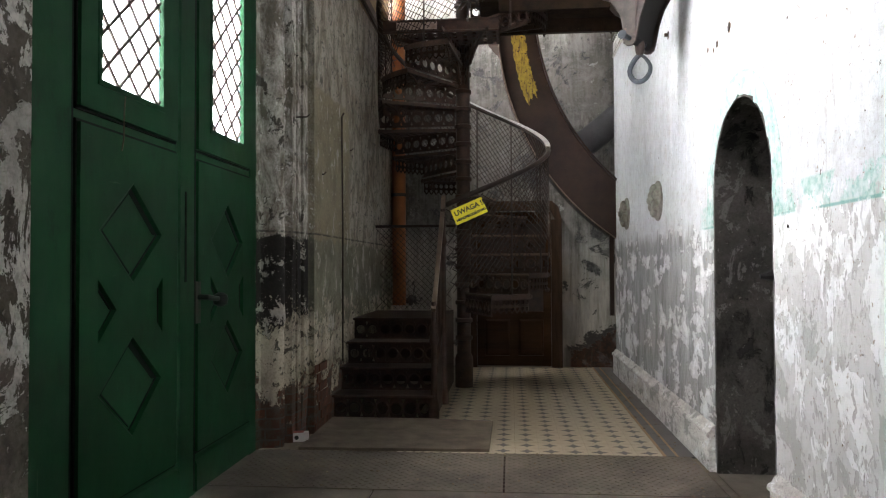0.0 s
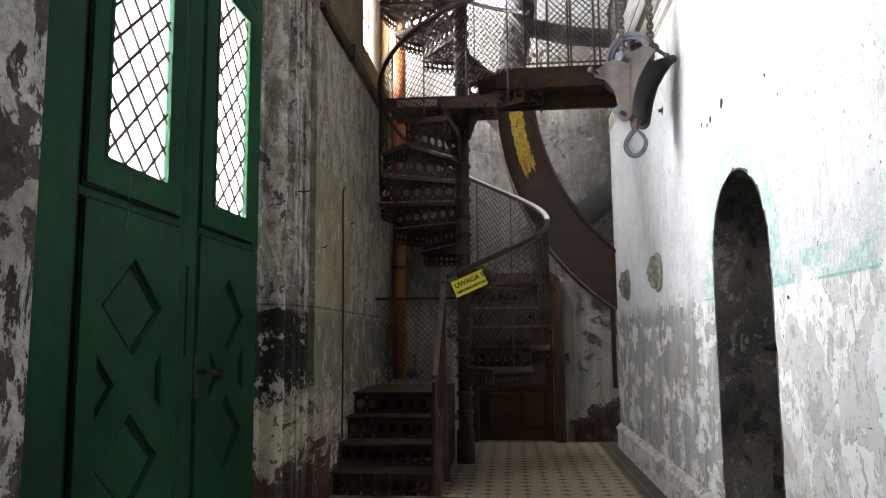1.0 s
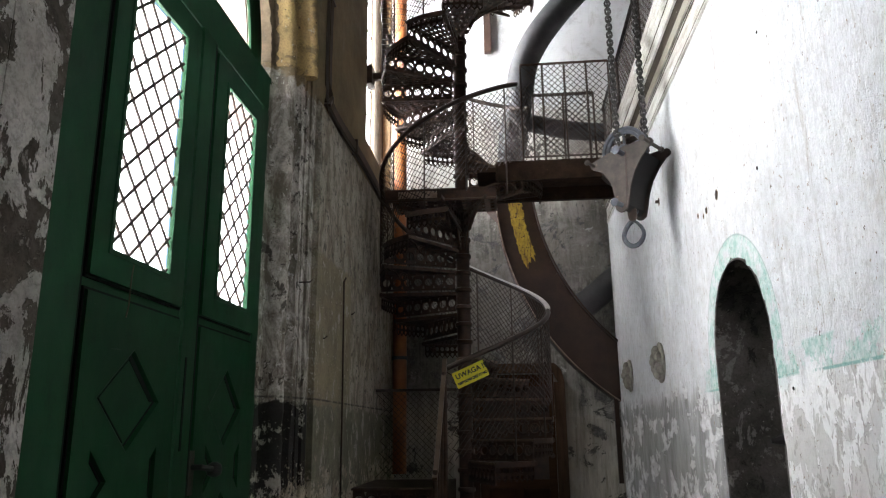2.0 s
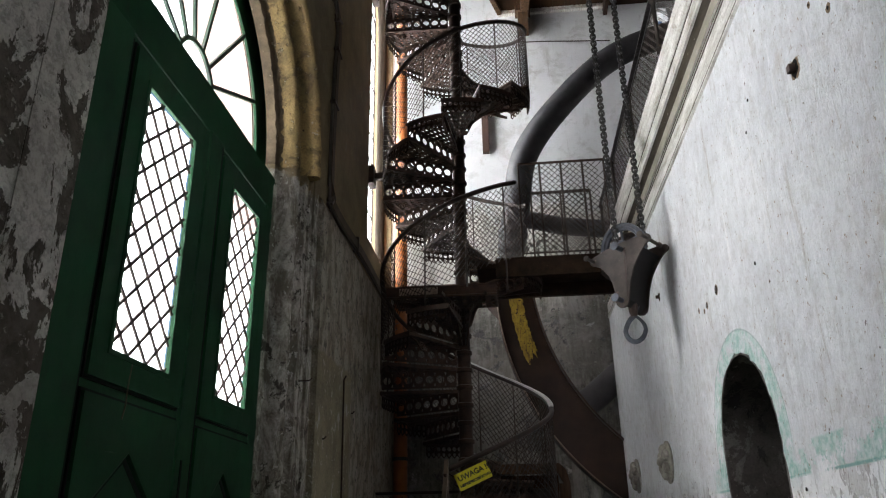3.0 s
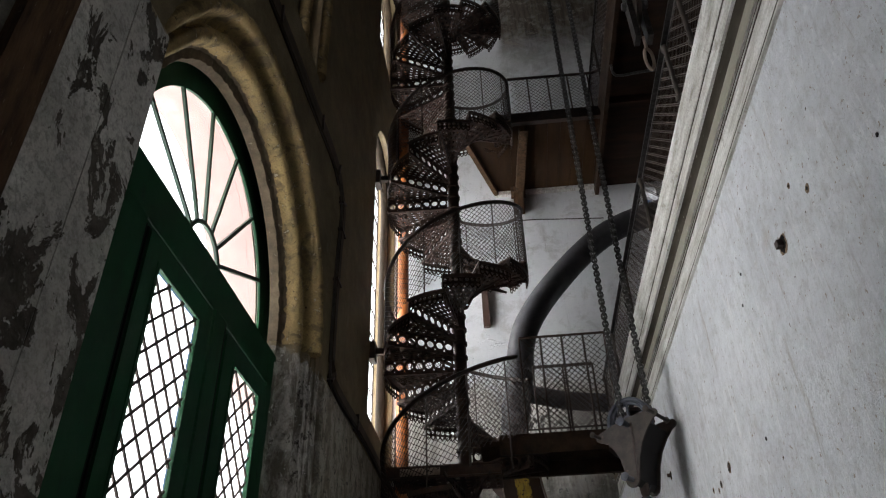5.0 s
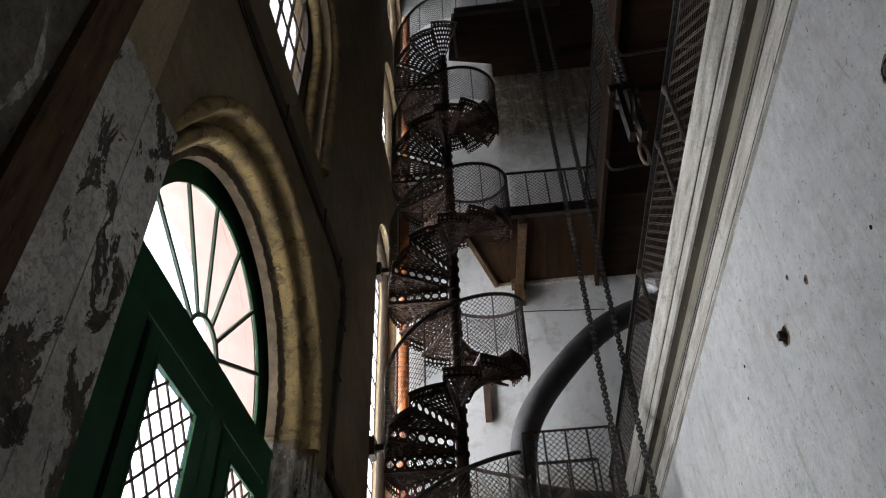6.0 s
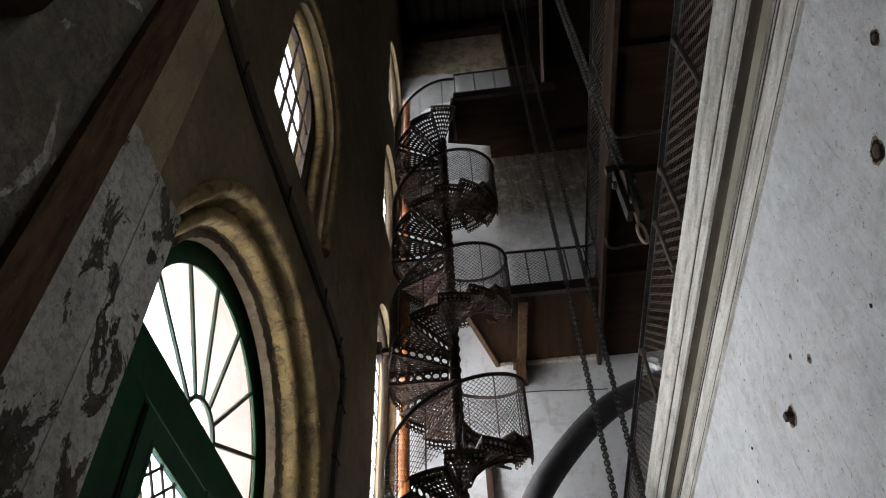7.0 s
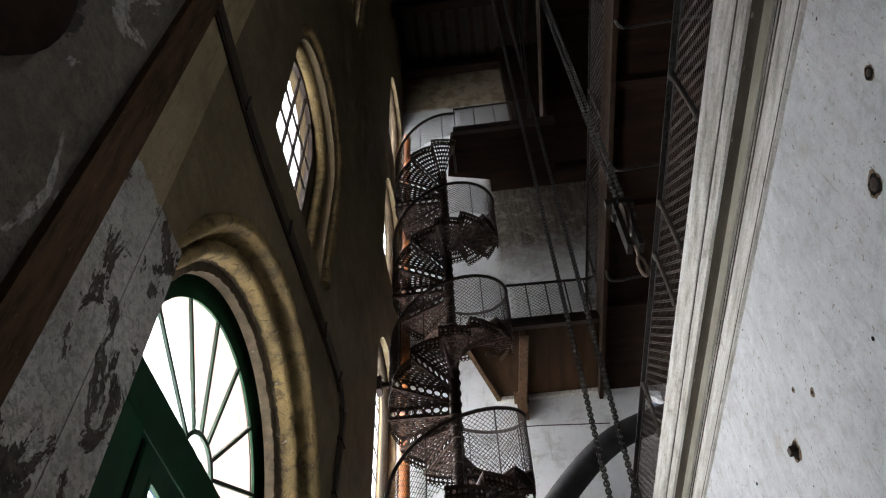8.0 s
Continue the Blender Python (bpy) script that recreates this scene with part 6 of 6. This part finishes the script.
def second_hook(x, y, z):
    ob = thing("second_hook", "small pale hook block of the second hoist", "hook", (x, y, z))
    ob.scale = (1.55, 1.55, 1.75)
    part("yoke", Mesh().box((-0.07, -0.015, 0.0), (0.07, 0.015, 0.05)).box((-0.04, -0.03, -0.3), (-0.015, 0.03, 0.0)).box((0.015, -0.03, -0.3), (0.04, 0.03, 0.0)).lathe([(0.016, -0.06), (0.022, -0.05), (0.022, 0.05), (0.016, 0.06)], 8, (0, 0, 0), Matrix.Translation((0, 0, -0.08)) @ Matrix.Rotation(radians(90), 4, "Y")), STEEL, ob)
    part("wheel", Mesh().lathe([(0.05, -0.012), (0.085, -0.012), (0.075, 0.0), (0.085, 0.012), (0.05, 0.012)], 16, (0, 0, 0), Matrix.Translation((0, 0, -0.1)) @ Matrix.Rotation(radians(90), 4, "Y")), IRON, ob)
    part("hook", Mesh().tube([(0, 0, -0.28), (0, 0, -0.34)] + [(0.017 * math.cos(radians(t)), 0, -0.41 + 0.06 * math.sin(radians(t))) for t in range(90, 440, 20)], 0.0075, 8), FLANGE, ob, "pale worn hook")


second_hook(1.165, 3.43, 5.92)

# ---- smaller things ----


def back_door():
    ob = thing("door_1", "old brown panelled wooden door in the end wall", "door", kind="structure")
    x0, x1, Y = -0.43, 0.52, 9.55
    m = Mesh().holed([(x0, 0.02), (x1, 0.02), (x1, 2.0), (x0, 2.0)], [[(x0 + 0.1, 0.15), (x0 + 0.42, 0.15), (x0 + 0.42, 0.62), (x0 + 0.1, 0.62)], [(x0 + 0.53, 0.15), (x1 - 0.1, 0.15), (x1 - 0.1, 0.62), (x0 + 0.53, 0.62)], [(x0 + 0.1, 0.72), (x0 + 0.42, 0.72), (x0 + 0.42, 1.85), (x0 + 0.1, 1.85)], [(x0 + 0.53, 0.72), (x1 - 0.1, 0.72), (x1 - 0.1, 1.85), (x0 + 0.53, 1.85)]], Y - 0.05, Y, "y")
    part("leaf", m, WOOD, ob)
    part("back_board", Mesh().box((x0 + 0.05, Y - 0.012, 0.1), (x1 - 0.05, Y - 0.004, 1.9)), DARK, ob)
    for a, b, z0, z1 in ((x0 + 0.13, x0 + 0.39, 0.18, 0.59), (x0 + 0.56, x1 - 0.13, 0.18, 0.59)):
        part("panel", Mesh().add([(a - 0.03, Y - 0.012, z0 - 0.03), (b + 0.03, Y - 0.012, z0 - 0.03), (b + 0.03, Y - 0.012, z1 + 0.03), (a - 0.03, Y - 0.012, z1 + 0.03), (a, Y - 0.035, z0), (b, Y - 0.035, z0), (b, Y - 0.035, z1), (a, Y - 0.035, z1)], [(4, 5, 6, 7), (0, 1, 5, 4), (1, 2, 6, 5), (2, 3, 7, 6), (3, 0, 4, 7)]), WOOD, ob, "", 0)
    for a, b in ((x0 + 0.1, x0 + 0.42), (x0 + 0.53, x1 - 0.1)):
        part("door_pane", Mesh().box((a, Y - 0.03, 0.72), (b, Y - 0.024, 1.85)), IRON, ob, "dull blue-grey door pane", 0)
    m = Mesh().box((x0 - 0.12, Y - 0.08, 0), (x0 - 0.005, Y + 0.01, 2.1)).box((x1 + 0.005, Y - 0.08, 0), (x1 + 0.14, Y + 0.01, 1.9))
    part("casing", m, CASEWOOD, ob, "worn brown timber casing")
    part("head_casing", Mesh().prism([(x0 - 0.12, 2.02), (x1 + 0.0, 2.02), (x1 + 0.06, 1.9), (x1 + 0.14, 1.9), (x1 + 0.1, 2.06), (x1 + 0.02, 2.14), (x0 - 0.12, 2.14)], Y - 0.08, Y + 0.01, "y"), CASEWOOD, ob)
    part("door_handle", Mesh().lathe([(0.012, 0), (0.012, 0.04), (0.03, 0.05), (0.03, 0.08), (0.01, 0.09)], 10, (0, 0, 0), Matrix.Translation((x1 - 0.05, Y - 0.05, 1.0)) @ Matrix.Rotation(radians(90), 4, "X")), IRON, ob)


back_door()


def rosette(y, z):
    ob = thing("rosette", "grimy plaster rosette on the white wall", "ornament", (1.28, y, z), "rosettes")
    R = Matrix.Rotation(radians(-90), 4, "Y")
    part("disc", Mesh().lathe([(0.17, -0.003), (0.175, 0.015), (0.12, 0.03), (0.05, 0.035)], 18, (0, 0, 0), R), ROSETTE, ob)
    for k in range(6):
        a = math.pi / 3 * k
        part("petal", Mesh().lathe([(0.04, 0.02), (0.052, 0.035), (0.045, 0.06), (0.02, 0.075)], 8, (0, 0, 0), R @ Matrix.Translation((0.095 * math.cos(a), 0.095 * math.sin(a), 0))), ROSETTE, ob)
    part("boss", Mesh().lathe([(0.05, 0.03), (0.045, 0.08), (0.02, 0.1)], 10, (0, 0, 0), R), ROSETTE, ob)


rosette(6.45, 1.86)
rosette(8.15, 1.87)


def warning_sign():
    ob = thing("warning_sign", "tilted yellow warning plate with black lettering", "sign")
    M = Matrix.Translation((-0.39, 6.98, 1.83)) @ Matrix.Rotation(radians(-23.5), 4, "Y")
    ob.matrix_basis = M
    part("plate", Mesh().box((-0.162, 0, -0.078), (0.162, 0.006, 0.078)), SIGN, ob)
    for text, size, px, pz in (("UWAGA !!!", 0.066, -0.14, 0.005), ("NIEBEZPIECZEŃSTWO", 0.03, -0.145, -0.05)):
        cu = bpy.data.curves.new("lettering", "FONT")
        cu.body, cu.size, cu.extrude, cu.offset = text, size, 0.0008, 0.0022
        t = new("lettering", cu)
        t.data.materials.append(INK)
        t.parent = ob
        t.matrix_basis = Matrix.Translation((px, -0.002, pz)) @ Matrix.Rotation(radians(90), 4, "X")


warning_sign()


def floor_mat():
    m = Mesh().prism([(-1.51, 5.12), (-0.155, 5.155), (-0.15, 6.1), (-0.66, 6.16), (-1.52, 6.17)], 0.002, 0.022, "z")
    solid("floor_mat", m, RUBBER, "brown worn board laid before the steps", "mat")


floor_mat()


def small_box():
    ob = thing("card_box", "small white and red card box on the floor", "box", (-1.56, 5.36, 0.004))
    ob.rotation_euler = (0, 0, radians(12))
    part("body", Mesh().box((-0.055, -0.03, 0.004), (0.055, 0.03, 0.07)), BOXW, ob)
    part("lid", Mesh().box((-0.055, -0.03, 0.0705), (0.02, 0.03, 0.073)), BOXR, ob, "red card lid")
    part("port", Mesh().lathe([(0.016, 0), (0.016, 0.002)], 12, (0, 0, 0), Matrix.Translation((-0.03, -0.03, 0.035)) @ Matrix.Rotation(radians(90), 4, "X")), INK, ob, "black round hole")


small_box()
solid("timber_post", Mesh().prism([(1.40, 0.0), (1.62, 0.0), (1.62, 9.0), (1.40, 9.0)], -1.598, -1.55), TIMBER, "weathered timber batten up the wall", "batten")
cond = smooth([(-1.575, y, z) for y, z in ((1.63, 6.35), (2.6, 6.27), (3.6, 6.36), (4.75, 6.46), (5.5, 6.52), (5.84, 6.44), (6.03, 6.2), (6.03, 5.9), (5.99, 5.5), (5.985, 4.4))] + [(-1.55, 6.1, 4.17), (-1.515, 7.2, 4.14), (-1.515, 8.5, 4.12)], 4)


def cable(off, r, sag, label):
    pts = []
    for k, p in enumerate(cond):
        d = (cond[min(k + 1, len(cond) - 1)] - cond[max(k - 1, 0)]).normalized()
        pts.append(p + Vector((0, -d.z, d.y)) * (off + sag * math.sin(k * 0.9)))
    solid("cable", Mesh().tube(pts, r, 8), CABLE, label, "cable")


solid("cable_casing", Mesh().tube([p + Vector((-0.008, 0, 0)) for p in cond[:21]], 0.02, flat=(0.035, 0.16)), CASING, "dark wooden cable casing along the wall", "casing")
solid("cable_casing", Mesh().tube([p + Vector((-0.008, 0, 0)) for p in cond[22:]], 0.02, flat=(0.05, 0.095)), CASING, "narrow dark wooden cable casing down the wall", "casing")
cable(0.05, 0.012, 0.001, "dark cable clipped along its casing")
cable(-0.045, 0.011, 0.002, "dark cable clipped along its casing")
cable(-0.10, 0.005, 0.016, "thin loose wire beside the casing")
for k in range(3, len(cond) - 2, 5):
    solid("cable_clip", Mesh().box((-0.03, -0.012, -0.085), (0.03, 0.012, 0.085), Matrix.Translation(cond[k]) @ Matrix.Rotation(math.atan2((cond[k + 1] - cond[k]).z, (cond[k + 1] - cond[k]).y), 4, "X")), IRON, "small iron cable clip on the wall", "clip", "cable clips")
for z in (5.42, 8.2):
    b = thing("wall_bracket", "short black iron bracket tying the stair to the wall", "bracket")
    part("arm", Mesh().box((-1.62, 7.9, z), (-1.4, 7.96, z + 0.08)).box((-1.62, 7.84, z - 0.08), (-1.54, 8.02, z + 0.16)), IRON, b)
solid("iron_strip", Mesh().box((1.2, 9.0, 0.7), (1.25, 9.06, 1.75)), CHUTE, "rusty iron strip standing at the wall's end", "strip")

solid("back_cable", Mesh().tube([(0.3, 9.555, 8.52), (0.75, 9.55, 8.5), (1.3, 9.555, 8.46), (1.8, 9.55, 8.42)], 0.008, 6), IRON, "thin cable on pegs along the end wall", "cable")
solid("wall_board", Mesh().box((-0.24, 9.5, 6.58), (-0.14, 9.57, 7.4)), CHUTE, "small rust-brown board on the end wall", "board")


def peg(y, z, r, square=False):
    """An iron plug in the white wall, in its chipped hole."""
    ob = thing("wall_plug", "rusty iron plug in a chipped hole of the white wall", "plug", (1.28, y, z), "wall plugs")
    R = Matrix.Rotation(radians(-90), 4, "Y")
    rnd = random.Random(int(y * 1000))
    h = r * 0.5 if 0.01 < r < 0.016 else r
    pts = [(h * rnd.uniform(0.85, 1.25) * math.cos(k * 0.45), h * rnd.uniform(0.85, 1.35) * math.sin(k * 0.45)) for k in range(14)]
    # flat black patch painting the dark inside of the hole
    part("chipped_hole", Mesh().prism(pts, -0.003, 0.004), HOLE, ob, "", 0)
    if r > 0.01:
        chip = [(r * rnd.uniform(1.05, 1.5) * math.cos(k * 0.35), r * rnd.uniform(1.05, 1.6) * math.sin(k * 0.35)) for k in range(18)]
        part("chipped_rim", Mesh().prism(chip, -0.0015, 0.003), RUSTSTAIN, ob, "rust-stained chipped plaster", 0)
    part("plug", Mesh().box((-0.03, -r * 0.45, -r * 0.45), (0.01, r * 0.45, r * 0.45)) if square else Mesh().lathe([(h * 0.7, -0.01), (h * 0.7, h * 0.15), (h * 0.3, h * 0.3)], 8, (0, 0, 0), R), RUST, ob)


for y, z, r, sq in ((2.736, 3.15, 0.036, True), (2.5, 3.29, 0.011, False), (2.365, 3.165, 0.015, False), (1.37, 3.18, 0.034, False), (1.08, 3.37, 0.02, False), (3.31, 3.36, 0.008, False),
                    (6.0, 3.16, 0.026, True), (4.37, 2.69, 0.024, False), (4.62, 2.665, 0.017, False), (4.70, 2.65, 0.012, False), (4.83, 2.69, 0.014, False), (3.41, 3.23, 0.008, False), (3.63, 2.59, 0.009, False),
                    (3.51, 1.48, 0.009, False), (1.83, 2.95, 0.007, False), (3.78, 1.24, 0.008, False)):
    peg(y, z, r, sq)

solid("round_cover", Mesh().lathe([(0.55, 0), (0.68, 0.02), (0.71, 0.06), (0.71, 0.1), (0.66, 0.12), (0.3, 0.13)], 40, (0, 0, 0), Matrix.Translation((-1.6, 0.2, 4.07)) @ Matrix.Rotation(radians(90), 4, "Y")), DARK, "black round iron cover high on the wall", "cover")
solid("string", Mesh().tube([(-1.79, 3.26, 2.12), (-1.785, 3.24, 2.02), (-1.775, 3.22, 1.9), (-1.778, 3.21, 1.84)], 0.0035, 5), HANDWOOD, "frayed string hanging from the gate lattice", "string")
solid("wall_rod", Mesh().tube([(-1.515, 6.53, 0.45), (-1.515, 6.535, 1.6), (-1.515, 6.50, 2.66), (-1.50, 6.52, 2.70)], 0.008, 6), IRON, "thin rusty rod fixed upright on the plaster", "rod")
solid("pintle", Mesh().tube([(1.36, 3.735, 1.25), (1.28, 3.735, 1.25), (1.225, 3.735, 1.245)], [0.03, 0.03, 0.012], 8), NEARBLACK, "broken iron gate pintle in the archway edge", "pintle")
for y, z in ((5.36, 2.43), (5.86, 2.06), (6.9, 2.42)):
    solid("wall_hook", Mesh().tube([(-1.6, y, z), (-1.515, y, z), (-1.50, y + 0.012, z + 0.02)], 0.006, 6), IRON, "old iron hook in the plaster", "hook")

# ---- floor tiles, last ----


def tiles():
    s, x0, y0 = 0.168, -0.058, 5.209
    t = Mesh().prism([(0.0008, 0.0008), (s - 0.0008, 0.0008), (s - 0.0008, s - 0.0008), (0.0008, s - 0.0008)], -0.011, 0, "z").data("tile", CREAM, 0)
    k = 0
    star = Mesh()
    for j in range(26):
        for i in range(-4, 7):
            x, y = x0 + (i - 0.5) * s, y0 + (j - 0.5) * s
            ob = new("tile", t)
            ob.parent = FLOOR
            ob.location = (x, y, 0)
            cx, cy = x0 + i * s, y0 + j * s
            pts = []
            for q in range(8):
                r = 0.058 if q % 2 == 0 else 0.026
                pts.append((cx + r * math.cos(math.pi / 4 * q), cy + r * math.sin(math.pi / 4 * q)))
            star.prism(pts, -0.002, 0.0008, "z")
    part("star_inlay", star, BLACKT, FLOOR, "dark four-pointed stars in the tiles", 0, "stuff")
    for a, b, mt in ((1.035, 1.055, OCHRET), (1.056, 1.118, BLACKT), (1.119, 1.137, OCHRET), (1.138, 1.28, BLACKT)):
        for j in range(13):
            part("border_tile", Mesh().box((a, 5.14 + j * 0.34, -0.011), (b, 5.14 + (j + 1) * 0.34 - 0.003, 0.0004)), mt, FLOOR)


floor_plates()
tiles()


def bare_bricks():
    lining, pier = bpy.data.objects["wall_west_lining"], bpy.data.objects["pilaster"]
    rnd = random.Random(21)
    whole, half = (Mesh().box((0, 0.004, 0.004), (0.012, w - 0.004, 0.068)).data("brick", BRICK, 0) for w in (0.25, 0.12))
    for row in range(7):
        y, k = 5.625 + (0.06 if row % 2 else 0.0), row
        while y < 6.12 - row * 0.035:
            me, w = (whole, 0.25) if (k + row) % 2 else (half, 0.12)
            if rnd.random() > 0.14 and y + w < 6.2:
                ob = part("brick", me, BRICK, lining)
                ob.location = (-1.534 + rnd.uniform(-0.003, 0.003), y, 0.004 + row * 0.076)
                ob.rotation_euler = (0, 0, rnd.uniform(-0.012, 0.012))
            y += w
            k += 1


def floor_debris():
    rnd = random.Random(5)
    m = Mesh()
    for k in range(230):
        x, y = rnd.uniform(-1.45, 1.15), rnd.choice((rnd.uniform(3.2, 5.1), rnd.uniform(4.2, 5.2)))
        if rnd.random() < 0.35:
            x, y = rnd.choice((rnd.uniform(-1.5, -1.2), rnd.uniform(1.05, 1.2))), rnd.uniform(4.2, 8.5)
        if x < -0.1 and 5.08 < y < 8.4 and x > -1.53:
            continue
        s = rnd.uniform(0.003, 0.011)
        q = [(s * rnd.uniform(0.6, 1.3) * math.cos(t), s * rnd.uniform(0.4, 1.2) * math.sin(t)) for t in (0, 1.2, 2.4, 3.6, 4.9)]
        m.prism(q, 0.0, s * 0.5, "z", Matrix.Translation((x, y, 0.0045)) @ Matrix.Rotation(rnd.uniform(0, 6), 4, "Z"))
    part("crumbs", m, DEBRIS, FLOOR, "scattered crumbs of plaster and dry leaf", 0, "stuff")


bare_bricks()
floor_debris()
